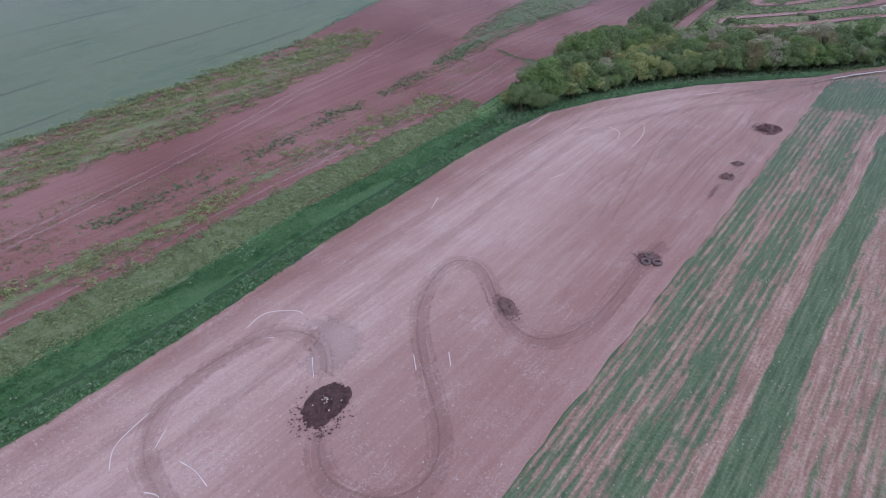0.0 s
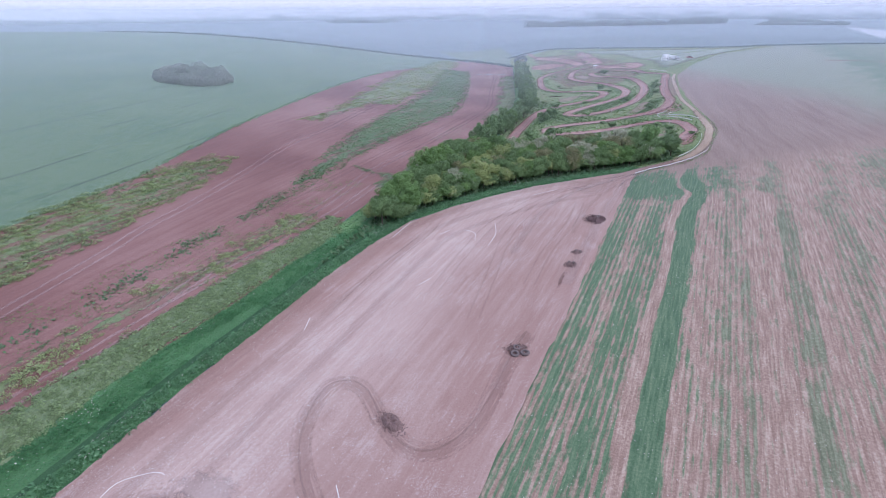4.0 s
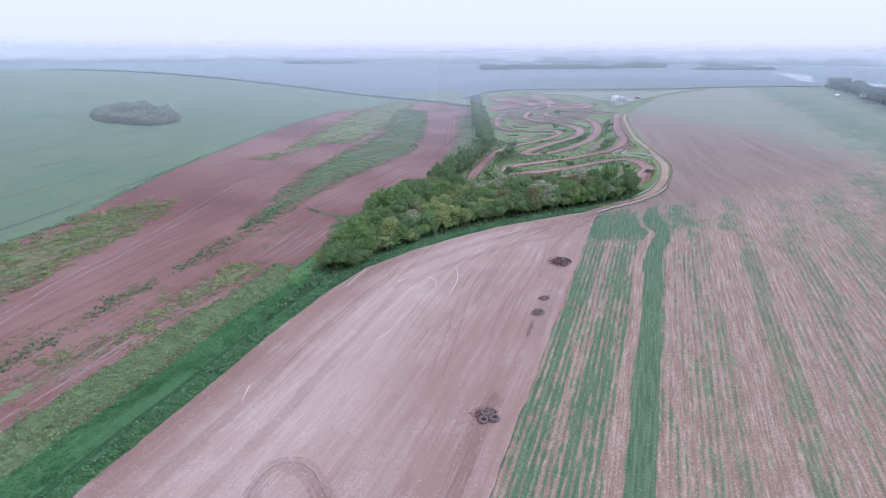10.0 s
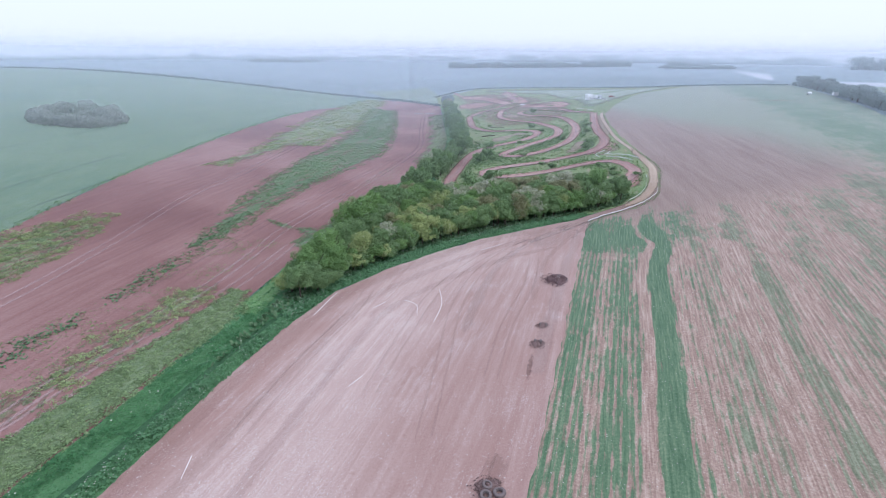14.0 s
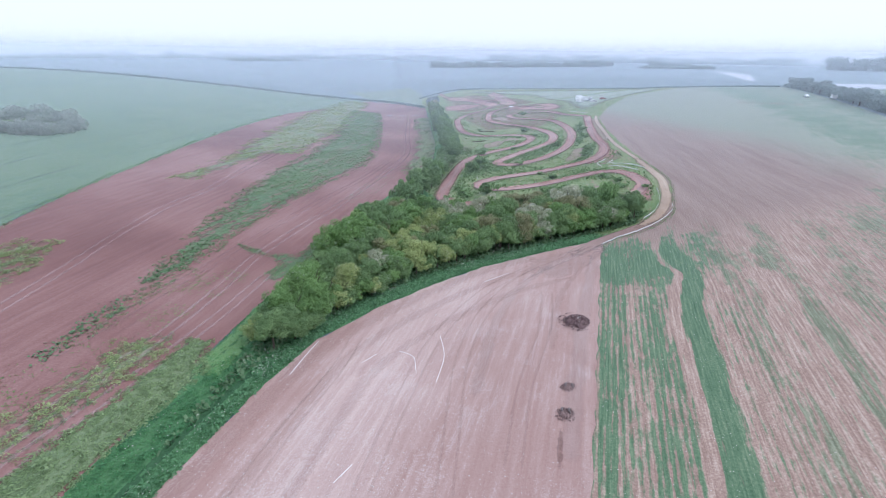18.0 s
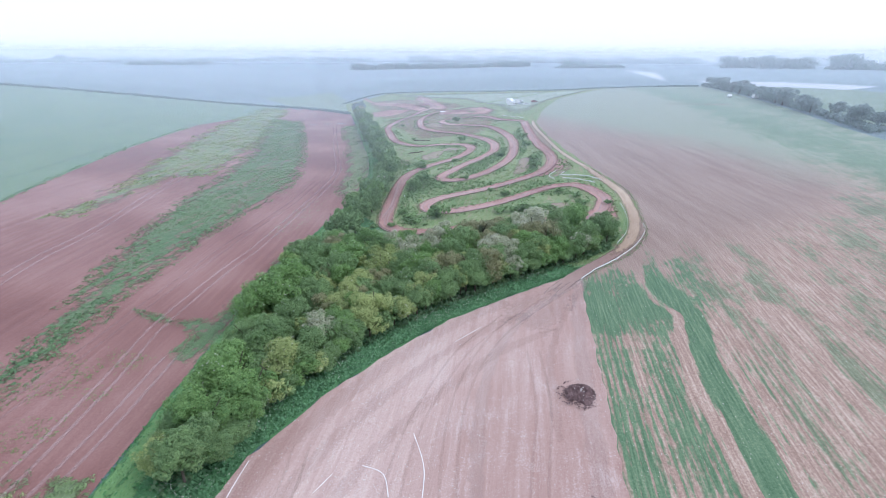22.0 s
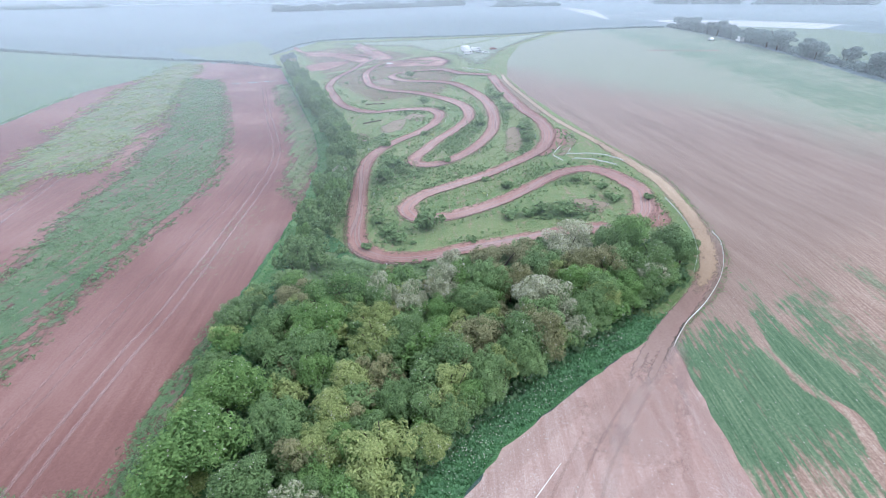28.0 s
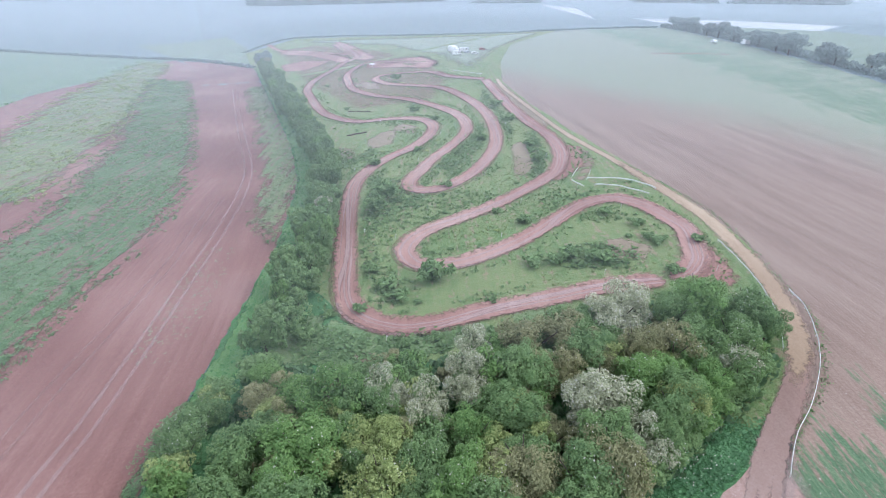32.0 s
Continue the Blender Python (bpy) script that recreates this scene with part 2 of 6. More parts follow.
M_OLIVE = leafy("yellow_green_weeds", (0.115, 0.185, 0.075), (0.16, 0.225, 0.098), (0.215, 0.268, 0.125), 1.3, sheen=0.12, bare=(0.22, 0.14, 0.10), cover=0.5, worn=True)
M_STRIP = leafy("dense_weed_strip", (0.1, 0.165, 0.07), (0.138, 0.2, 0.09), (0.185, 0.24, 0.112), 1.3, sheen=0.12, bare=(0.16, 0.125, 0.085), cover=0.72, worn=True)
M_GREYOLIVE = leafy("grey_olive_weeds", (0.09, 0.155, 0.056), (0.132, 0.195, 0.072), (0.195, 0.24, 0.098), 1.2, sheen=0.25, bare=(0.25, 0.15, 0.13), cover=0.55, worn=True)
M_WEED = leafy("dark_green_weeds", (0.062, 0.13, 0.05), (0.09, 0.16, 0.066), (0.13, 0.195, 0.086), 1.6, sheen=0.1, bare=(0.24, 0.14, 0.125), cover=0.55, worn=True)
M_THIN_WEED = leafy("thin_green_weeds", (0.1, 0.165, 0.062), (0.135, 0.195, 0.078), (0.19, 0.225, 0.1), 1.2, sheen=0.15, bare=(0.22, 0.15, 0.115), cover=0.54, worn=True)
M_VERGE = leafy("lush_verge_grass", (0.036, 0.1, 0.04), (0.055, 0.148, 0.056), (0.088, 0.2, 0.075), 1.0, streak=0.5, sheen=0.08)
M_MOWN = leafy("mown_grass_strip", (0.07, 0.175, 0.045), (0.10, 0.225, 0.062), (0.15, 0.27, 0.09), 1.2, streak=0.4, sheen=0.15, worn=True)
M_MEADOW = leafy("light_meadow_grass", (0.10, 0.19, 0.07), (0.145, 0.235, 0.095), (0.21, 0.275, 0.125), 1.4, sheen=0.15, worn=True)
M_PADDOCK = leafy("pale_paddock_grass", (0.19, 0.24, 0.14), (0.225, 0.27, 0.17), (0.26, 0.3, 0.195), 0.5, sheen=0.3, worn=0.8)
M_MOTO = leafy("rough_grass", (0.098, 0.175, 0.058), (0.14, 0.218, 0.075), (0.2, 0.25, 0.1), 1.0, sheen=0.1, bare=(0.29, 0.235, 0.15), cover=0.57)
M_GROUND = leafy("distant_farmland", (0.055, 0.10, 0.085), (0.07, 0.12, 0.10), (0.09, 0.14, 0.115), 0.12, streak=0.1, sheen=0.6)
M_PASTURE = leafy("pale_pasture", (0.10, 0.155, 0.075), (0.135, 0.19, 0.095), (0.17, 0.22, 0.115), 0.4, sheen=0.4)
M_FLEECE = leafy("white_crop_cover", (0.42, 0.45, 0.48), (0.48, 0.5, 0.53), (0.54, 0.56, 0.58), 0.4, sheen=0.2)


def striped():
    """Young cereal coming up in strips between bare stubble."""
    n = Nodes("striped_cereal", 0.9, 0.2, 0.2)
    r = n.place(-ROW, 1, 1)
    along, across = n.axis(r, 0), n.axis(r, 1)  # across grows to the left of the rows
    p = n.place(-ROW, 0.035, 1.0)
    q = n.place()
    wob = n.math("MULTIPLY", n.math("SUBTRACT", n.noise(q, 0.05, 2), 0.5), 2.0)
    turn_head = n.span(along, 108.0, 126.0)
    swirl = n.math("MULTIPLY", n.math("MULTIPLY", n.math("SUBTRACT", n.noise(q, 0.04, 2, 0.5), 0.5), 16.0), turn_head)
    u = n.math("ADD", n.math("ADD", n.math("MULTIPLY", across, -1.0), wob), swirl)
    k = n.math("DIVIDE", n.math("ADD", u, 14.0), 110.0)
    def at(v):
        return (v + 14.0) / 110.0
    want = n.ramp(k, [(0.0, 0.42), (at(-9), 0.54), (at(-6.6), 0.34), (at(-4.5), 0.5), (at(-1), 0.46), (at(-0.5), 0.12), (at(0.8), 0.12), (at(1.2), 0.8), (at(4.0), 0.72), (at(4.6), 0.28), (at(8.6), 0.3),
                      (at(9), 0.4), (at(13), 0.38), (at(13.6), 0.22), (at(17.6), 0.24), (at(18.6), 0.5), (at(20.6), 0.46), (at(21.4), 0.26), (at(25), 0.3), (at(28), 0.46), (at(32), 0.3), (at(38), 0.46), (at(43), 0.32), (at(50), 0.54), (at(58), 0.38), (at(68), 0.54), (at(80), 0.42)])
    right = n.math("MULTIPLY", across, -1.0)
    bent = n.math("ADD", n.math("SUBTRACT", along, n.math("MULTIPLY", n.math("MAXIMUM", right, 0.0), 0.72)), n.math("MULTIPLY", wob, 5.0))
    far = n.math("MULTIPLY", n.span(bent, 122.0, 150.0), n.span(right, 62.0, 48.0))
    head = n.math("MULTIPLY", n.span(bent, 116.0, 126.0), n.span(bent, 150.0, 134.0))
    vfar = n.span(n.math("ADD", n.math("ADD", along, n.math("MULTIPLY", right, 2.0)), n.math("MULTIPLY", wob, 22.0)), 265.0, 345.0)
    cross = n.math("MULTIPLY", n.span(n.math("ABSOLUTE", n.math("SUBTRACT", bent, 117.0)), 2.2, 0.8), n.span(right, 1.0, -3.0))
    want = n.math("ADD", n.math("MULTIPLY", want, n.math("SUBTRACT", 1.0, n.math("MULTIPLY", far, 0.75))), n.math("ADD", n.math("MULTIPLY", vfar, 0.02), n.math("MULTIPLY", n.math("MULTIPLY", head, n.span(right, 22.0, 4.0)), 0.24)))
    want = n.math("SUBTRACT", want, n.math("MULTIPLY", cross, 0.1))
    s1 = n.noise(n.place(-ROW, 0.07, 1.0), 0.75, 4, 0.62)
    calm = n.math("MULTIPLY", turn_head, 0.65)
    s1 = n.math("ADD", n.math("MULTIPLY", s1, n.math("SUBTRACT", 1.0, calm)), n.math("MULTIPLY", n.noise(q, 0.16, 4, 0.6), calm))
    s2 = n.noise(n.place(-ROW, 0.4, 1.0), 1.1, 4, 0.7)
    comb = n.math("SINE", n.math("MULTIPLY", n.math("ADD", across, n.math("MULTIPLY", wob, 0.12)), 2 * math.pi / 0.82))
    s3 = n.noise(n.place(-ROW, 0.02, 1.0), 3.2, 2, 0.5)
    v = n.math("ADD", n.math("MULTIPLY", s1, 0.85), n.math("ADD", n.math("MULTIPLY", s2, 0.65), n.math("ADD", n.math("MULTIPLY", s3, 0.6), n.math("MULTIPLY", n.math("MULTIPLY", comb, n.math("SUBTRACT", 1.0, calm)), 0.09))))
    m = n.span(n.math("SUBTRACT", n.math("ADD", want, v), 1.05), 0.3, 0.54)
    grain = n.noise(q, 3.5, 4, 0.7)
    green = n.ramp(n.math("ADD", n.math("MULTIPLY", grain, 0.5), n.math("MULTIPLY", s3, 0.5)), [(0.38, (0.04, 0.118, 0.056)), (0.5, (0.066, 0.162, 0.077)), (0.64, (0.13, 0.215, 0.11))])
    base = n.ramp(n.math("ADD", n.math("MULTIPLY", s3, 0.5), n.math("MULTIPLY", grain, 0.5)), [(0.38, (0.255, 0.172, 0.132)), (0.5, (0.345, 0.242, 0.188)), (0.62, (0.475, 0.372, 0.295))])
    brown = n.ramp(n.math("ADD", n.math("MULTIPLY", n.noise(n.place(-66, 0.02, 0.35), 1.0, 4, 0.6), 0.6), n.math("MULTIPLY", grain, 0.4)), [(0.35, (0.215, 0.148, 0.118)), (0.65, (0.315, 0.236, 0.19))])
    base = n.mix(far, base, brown)
    n.bump(n.math("ADD", grain, s3), 0.12, 0.7)
    # far end: haze is painted in as a pale grey-green over the soil
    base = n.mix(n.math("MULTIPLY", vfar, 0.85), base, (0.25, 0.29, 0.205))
    return n.done(n.mix(n.math("MULTIPLY", m, n.span(right, 6.0, 12.0, 0.86, 0.6)), base, green))


M_STRIPED = striped()
M_TAPE = plain("white_tape", (0.8, 0.8, 0.78), 0.5, grime=0.1)
M_TAPE_DUSTY = plain("dusty_tape", (0.74, 0.7, 0.67), 0.6, grime=0.3)
M_POST = plain("pale_post", (0.7, 0.69, 0.64), 0.7)
M_TYRE = plain("old_rubber", (0.045, 0.043, 0.042), 0.8)
M_BARK = plain("bark", (0.10, 0.08, 0.06), 0.95)
M_WHITE = plain("white_paint", (0.86, 0.86, 0.86), 0.35, grime=0.05)
M_SILVER = plain("silver_paint", (0.5, 0.53, 0.57), 0.3, metal=0.3, grime=0.05)
M_REDPAINT = plain("red_paint", (0.3, 0.1, 0.09), 0.35, grime=0.05)
M_GLASS = plain("dark_glass", (0.03, 0.035, 0.04), 0.08, grime=0.0)
M_STONE = plain("flint", (0.6, 0.55, 0.5), 0.8)


def leaves(name, a, b, sheen=0.12, pass_on=0.3):
    """Thin leaves: part of the light comes through."""
    n = Nodes(name, 0.65, 0.3, sheen)
    g = n.put("ShaderNodeNewGeometry").outputs["Random Per Island"]
    o = n.put("ShaderNodeObjectInfo").outputs["Random"]
    w = n.place()
    clump = n.span(n.math("ADD", n.math("MULTIPLY", n.noise(w, 0.45, 2), 0.5), n.math("MULTIPLY", n.noise(w, 1.7, 3, 0.6), 0.5)), 0.36, 0.64)
    v = n.math("ADD", n.math("MULTIPLY", g, 0.45), n.math("ADD", n.math("MULTIPLY", o, 0.2), n.math("MULTIPLY", clump, 0.35)))
    col = n.mix(v, tuple(0.78 * k for k in a), tuple(1.08 * k for k in b))
    n.done(col)
    thin = n.put("ShaderNodeBsdfTranslucent")
    both = n.put("ShaderNodeMixShader")
    both.inputs[0].default_value = pass_on
    n.link(col, thin.inputs[0])
    n.link(n.b.outputs[0], both.inputs[1])
    n.link(thin.outputs[0], both.inputs[2])
    n.link(both.outputs[0], n.t.nodes["Material Output"].inputs[0])
    return n.m


LEAF = {
    "bright": leaves("fresh_green_leaves", (0.137, 0.26, 0.082), (0.289, 0.437, 0.149), 0.05, 0.38),
    "dark": leaves("dark_green_leaves", (0.138, 0.24, 0.099), (0.296, 0.418, 0.175), 0.06, 0.38),
    "olive": leaves("yellow_green_leaves", (0.226, 0.311, 0.102), (0.475, 0.531, 0.215), 0.05),
    "brown": leaves("bronze_leaves", (0.192, 0.215, 0.102), (0.395, 0.379, 0.198), 0.05),
    "blossom": leaves("pale_leaves", (0.27, 0.31, 0.165), (0.56, 0.57, 0.4), 0.0),
    # far trees and hedges: distance haze is mixed into this pale leaf colour
    "grey": leaves("haze_paled_leaves", (0.27, 0.34, 0.32), (0.39, 0.47, 0.44), 0.6, 0.55),
}
M_PETAL = leaves("white_blossom", (0.66, 0.63, 0.54), (0.8, 0.77, 0.68), 0.0, 0.4)


# ---- mesh helpers ----
def mesh_of(name, verts, faces, material, smooth=False):
    me = bpy.data.meshes.new(name)
    me.from_pydata(verts, [], faces)
    if smooth:
        me.polygons.foreach_set("use_smooth", [True] * len(me.polygons))
    me.materials.append(material)
    me.update()
    return me


def part(name, bm, material, parent, label=""):
    """Links a bmesh, or a mesh, as one object under a thing or part."""
    if isinstance(bm, bmesh.types.BMesh):
        me = bpy.data.meshes.new(name)
        bm.to_mesh(me)
        bm.free()
        me.materials.append(material)
    else:
        me = bm
    ob = new(name, me)
    ob.parent = parent
    if label:
        tagged(ob, label)
    return ob


def spline(pts, step=3.0, closed=False):
    """Points about step apart on a smooth curve through pts."""
    p = [Vector(q) for q in pts]
    out, n = [], len(p)
    for i in range(n if closed else n - 1):
        a, b, c, d = (p[j % n] if closed else p[min(max(j, 0), n - 1)] for j in (i - 1, i, i + 1, i + 2))
        k = max(1, round((c - b).length / step))
        for j in range(k):
            t = j / k
            out.append(0.5 * (2 * b + (c - a) * t + (2 * a - 5 * b + 4 * c - d) * t * t + (3 * b - a - 3 * c + d) * t * t * t))
    if not closed:
        out.append(p[-1])
    return out


def ragged(pts, step, amount, seed):
    """An outline walked in short steps with a worn, uneven edge."""
    rnd, out = random.Random(seed), []
    n = len(pts)
    for i in range(n):
        a, b = Vector(pts[i]), Vector(pts[(i + 1) % n])
        k = max(1, min(60, round((b - a).length / step)))
        for j in range(k):
            q = a.lerp(b, j / k)
            out.append(q + Vector((rnd.uniform(-1, 1), rnd.uniform(-1, 1))) * amount)
    return out


def inside(poly, x, y):
    c, j = False, len(poly) - 1
    for i in range(len(poly)):
        (xi, yi), (xj, yj) = poly[i], poly[j]
        if (yi > y) != (yj > y) and x < (xj - xi) * (y - yi) / (yj - yi) + xi:
            c = not c
        j = i
    return c


def within(outline, p):
    """Which of the points p lie inside an outline."""
    o, c = np.array([tuple(q) for q in outline], float), np.zeros(len(p), bool)
    for (xi, yi), (xj, yj) in zip(o, np.roll(o, 1, 0)):
        if yi != yj:
            c ^= ((yi > p[:, 1]) != (yj > p[:, 1])) & (p[:, 0] < (xj - xi) * (p[:, 1] - yi) / (yj - yi) + xi)
    return c


def scatter(outline, count, seed, keep=None):
    rng = np.random.default_rng(seed)
    o = np.array(outline, float)
    lo, hi, out = o.min(0), o.max(0), []
    while len(out) < count:
        p = rng.uniform(lo, hi, (8000, 2))
        p = p[within(outline, p)].tolist()
        out += p if keep is None else [q for q in p if rng.random() < keep(*q)]
    return out[:count]


def sheet(name, outline, lift, material, label, category, step=3.0, amount=0.25, grid=6.0, seed=1, fade=0.0):
    """A field that follows the land, cut to an outline."""
    from mathutils import geometry
    edge = ragged(outline, step, amount, seed)
    xs, ys = [p[0] for p in edge], [p[1] for p in edge]
    g = np.stack(np.meshgrid(np.arange(min(xs), max(xs), grid), np.arange(min(ys), max(ys), grid)), -1).reshape(-1, 2)
    g = [Vector(q) for q in g[within(outline, g)].tolist()]
    verts, _, faces, *_ = geometry.delaunay_2d_cdt(edge + g, [], [list(range(len(edge)))], 1, 0.01)
    co = np.array([(v[0], v[1]) for v in verts])
    z = height(co[:, 0], co[:, 1]) + lift
    me = mesh_of(name, [(a, b, c) for (a, b), c in zip(co.tolist(), z.tolist())], [tuple(f) for f in faces], material, True)
    if fade:  # how far in from the edge, for plants that thin out
        o, far = np.array(outline, float), np.full(len(co), 1e9)
        for p, q in zip(o, np.roll(o, -1, 0)):
            t = np.clip(((co - p) @ (q - p)) / ((q - p) @ (q - p)), 0, 1)
            far = np.minimum(far, np.linalg.norm(co - p - t[:, None] * (q - p), axis=1))
        me.attributes.new("mid", "FLOAT", "POINT").data.foreach_set("value", np.clip(far / fade, 0, 1).tolist())
    return tagged(new(name, me), label, category, kind="structure")


def ribbon(name, pts, width, lift, material, step=2.0, shape=(0, 0, 0), wander=0.0, seed=0, parent=None, tail=2.5):
    """A strip along a curve on the land; shape: heights across it, edge to edge."""
    c = spline(pts, step)
    rnd, k = random.Random(seed), len(shape)
    verts, faces = [], []
    for i, p in enumerate(c):
        d = (c[min(i + 1, len(c) - 1)] - c[max(i - 1, 0)]).normalized()
        side = Vector((d.y, -d.x))
        w, off = width * (1 + rnd.uniform(-1, 1) * wander), rnd.uniform(-1, 1) * wander * width * 0.25
        for j, h in enumerate(shape):
            q = p + side * (off + w * (j / (k - 1) - 0.5))
            verts.append((q.x, q.y, hz(q.x, q.y) + lift + h))
        if i:
            for j in range(k - 1):
                a = (i - 1) * k + j
                faces.append((a, a + 1, a + k + 1, a + k))
    me = mesh_of(name, verts, faces, material, True)
    mid = me.attributes.new("mid", "FLOAT", "POINT")
    ends = max(1.0, tail / step)
    mid.data.foreach_set("value", [(1 - abs(2 * (i % k) / (k - 1) - 1)) * min(1.0, (i // k) / ends, (len(c) - 1 - i // k) / ends) for i in range(len(verts))])
    ob = new(name, me)
    ob.parent = parent
    return ob


def tufts(name, spots, size, material, label, category, blades=4, seed=3, flat=0.85, rise=0.38):
    """Many small plants, each a few bent leaves, as one mesh."""
    rng = np.random.default_rng(seed)
    sp = np.asarray(spots, float)
    n = len(sp) * blades
    base = np.repeat(np.c_[sp, height(sp[:, 0], sp[:, 1])], blades, 0)
    s = size * rng.uniform(0.6, 1.5, (n, 1))
    a = rng.uniform(0, 2 * np.pi, n)
    d = np.c_[np.cos(a), np.sin(a), np.zeros(n)]
    e = np.c_[-np.sin(a), np.cos(a), np.zeros(n)]
    base[:, :2] += rng.normal(0, 0.35 * size, (n, 2))
    up = np.c_[np.zeros((n, 2)), rise * rng.uniform(0.5, 1.2, n)]
    v = np.stack([base - e * s * 0.3, base + e * s * 0.3, base + (d * flat + up) * s + e * s * 0.35, base + (d * flat + up) * s - e * s * 0.35], 1).reshape(-1, 3)
    f = np.arange(4 * n).reshape(-1, 4)
    ob = new(name, mesh_of(name, v.tolist(), f.tolist(), material))
    return tagged(ob, label, category, kind="stuff")


# ---- ground and fields ----
def ground():
    rad = [0.0]
    while rad[-1] < 4700:
        rad.append(rad[-1] + max(7.0, rad[-1] * 0.035))
    seg = 144
    verts = [(60.0, 180.0, hz(60, 180))]
    for r in rad[1:]:
        a = np.arange(seg) * 2 * np.pi / seg
        x, y = 60 + r * np.cos(a), 180 + r * np.sin(a)
        verts += np.c_[x, y, height(x, y)].tolist()
    faces = [(0, 1 + j, 1 + (j + 1) % seg) for j in range(seg)]
    for i in range(len(rad) - 2):
        for j in range(seg):
            a, b = 1 + i * seg + j, 1 + i * seg + (j + 1) % seg
            faces.append((a, a + seg, b + seg, b))
    tagged(new("ground", mesh_of("ground", verts, faces, M_GROUND, True)), "hazy green farmland reaching the horizon", "ground", kind="structure")


ground()


def mist(radius, thick, lid):
    """Added ring of sky-lit, part-clear bluish sheet, standing in for haze; denser with distance."""
    n = Nodes("haze_sheet")
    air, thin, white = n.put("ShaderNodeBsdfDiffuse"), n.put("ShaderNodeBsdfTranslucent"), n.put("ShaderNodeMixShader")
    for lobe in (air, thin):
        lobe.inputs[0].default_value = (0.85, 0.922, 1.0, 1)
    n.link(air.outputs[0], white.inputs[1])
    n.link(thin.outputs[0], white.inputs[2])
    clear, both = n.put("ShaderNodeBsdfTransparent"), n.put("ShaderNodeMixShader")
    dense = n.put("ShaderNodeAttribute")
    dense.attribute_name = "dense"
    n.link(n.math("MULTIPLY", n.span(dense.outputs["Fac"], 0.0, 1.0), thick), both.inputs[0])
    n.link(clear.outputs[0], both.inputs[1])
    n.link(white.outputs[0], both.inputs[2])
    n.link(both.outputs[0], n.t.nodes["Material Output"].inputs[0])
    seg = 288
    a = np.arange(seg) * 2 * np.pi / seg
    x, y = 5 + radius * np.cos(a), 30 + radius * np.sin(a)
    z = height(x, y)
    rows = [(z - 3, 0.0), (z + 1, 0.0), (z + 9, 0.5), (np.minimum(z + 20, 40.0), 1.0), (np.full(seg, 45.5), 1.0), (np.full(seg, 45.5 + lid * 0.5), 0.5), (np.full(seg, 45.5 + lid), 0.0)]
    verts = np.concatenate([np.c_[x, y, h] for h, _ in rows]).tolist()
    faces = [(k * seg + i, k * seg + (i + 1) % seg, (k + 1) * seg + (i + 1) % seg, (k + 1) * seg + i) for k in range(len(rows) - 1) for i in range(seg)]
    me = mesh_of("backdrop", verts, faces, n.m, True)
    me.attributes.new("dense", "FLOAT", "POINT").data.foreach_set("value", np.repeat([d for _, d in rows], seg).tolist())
    ob = new("backdrop", me)
    ob.visible_shadow = False
    tagged(ob, "pale blue sheet standing in for haze over farmland", "backdrop", kind="structure")


# seven nested sheets that together imitate haze building up with distance
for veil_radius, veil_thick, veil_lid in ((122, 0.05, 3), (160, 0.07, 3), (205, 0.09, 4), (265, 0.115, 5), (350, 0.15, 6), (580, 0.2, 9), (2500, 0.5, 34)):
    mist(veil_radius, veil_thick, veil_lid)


def beside(pts, off):
    """The same line moved sideways, to its left for off above zero."""
    out = []
    for i, (x, y) in enumerate(pts):
        (ax, ay), (bx, by) = pts[max(i - 1, 0)], pts[min(i + 1, len(pts) - 1)]
        d = math.hypot(bx - ax, by - ay)
        out.append((x - (by - ay) / d * off, y + (bx - ax) / d * off))
    return out


TILL_W = [(-70, -25), (-58, 0), (-46, 20), (-41, 28), (-35.5, 37.5), (-31, 46), (-24.5, 58), (-17.8, 69), (-10.7, 81.5), (-1.5, 95.5), (6, 104.5), (17, 111.8), (28, 117), (39, 120.8), (51, 122.3), (64, 123), (69, 123.5)]
TILL_E = [(66, 121), (1, 22.7), (-13, 0), (-30, -25)]
VERGE_W = [(-76, -12), (-60, 18), (-50, 34), (-36.3, 57), (-29, 67.5), (-24, 75.7), (-18.3, 86), (-11.8, 100), (-6.5, 111), (2.6, 129.3), (15.8, 154), (27.3, 172.5), (42, 194), (50, 209), (59, 227.5), (68, 257), (80, 307), (99, 386), (116, 457)]
HEDGE_E = [(118, 450), (102, 370), (84, 290), (73, 245), (65, 217), (56, 197), (49, 183), (44, 172), (45, 165), (55, 158.5), (70, 153), (84, 146), (92, 140), (90, 132), (80, 127)]
PATH = [(60, 116), (64.5, 120.8), (68.5, 122.4), (73.8, 124.1), (79.3, 125.9), (85, 128.4), (89.6, 131.6), (94.6, 136.6), (100.8, 144.9), (105.9, 153.8), (110.6, 165), (117.2, 181), (125.5, 204.3), (140, 235), (158, 271)]
CROP_E = [(-110, 20), (-88, 65), (-66, 118), (-61.4, 131), (-57, 153), (-50.7, 183), (-40, 223), (-23, 285), (5, 372), (38, 440), (61, 495)]
FAR_HEDGE = [(113, 452), (100, 491), (80, 520), (40, 538), (-11, 546), (-94, 556), (-250, 600), (-420, 660)]

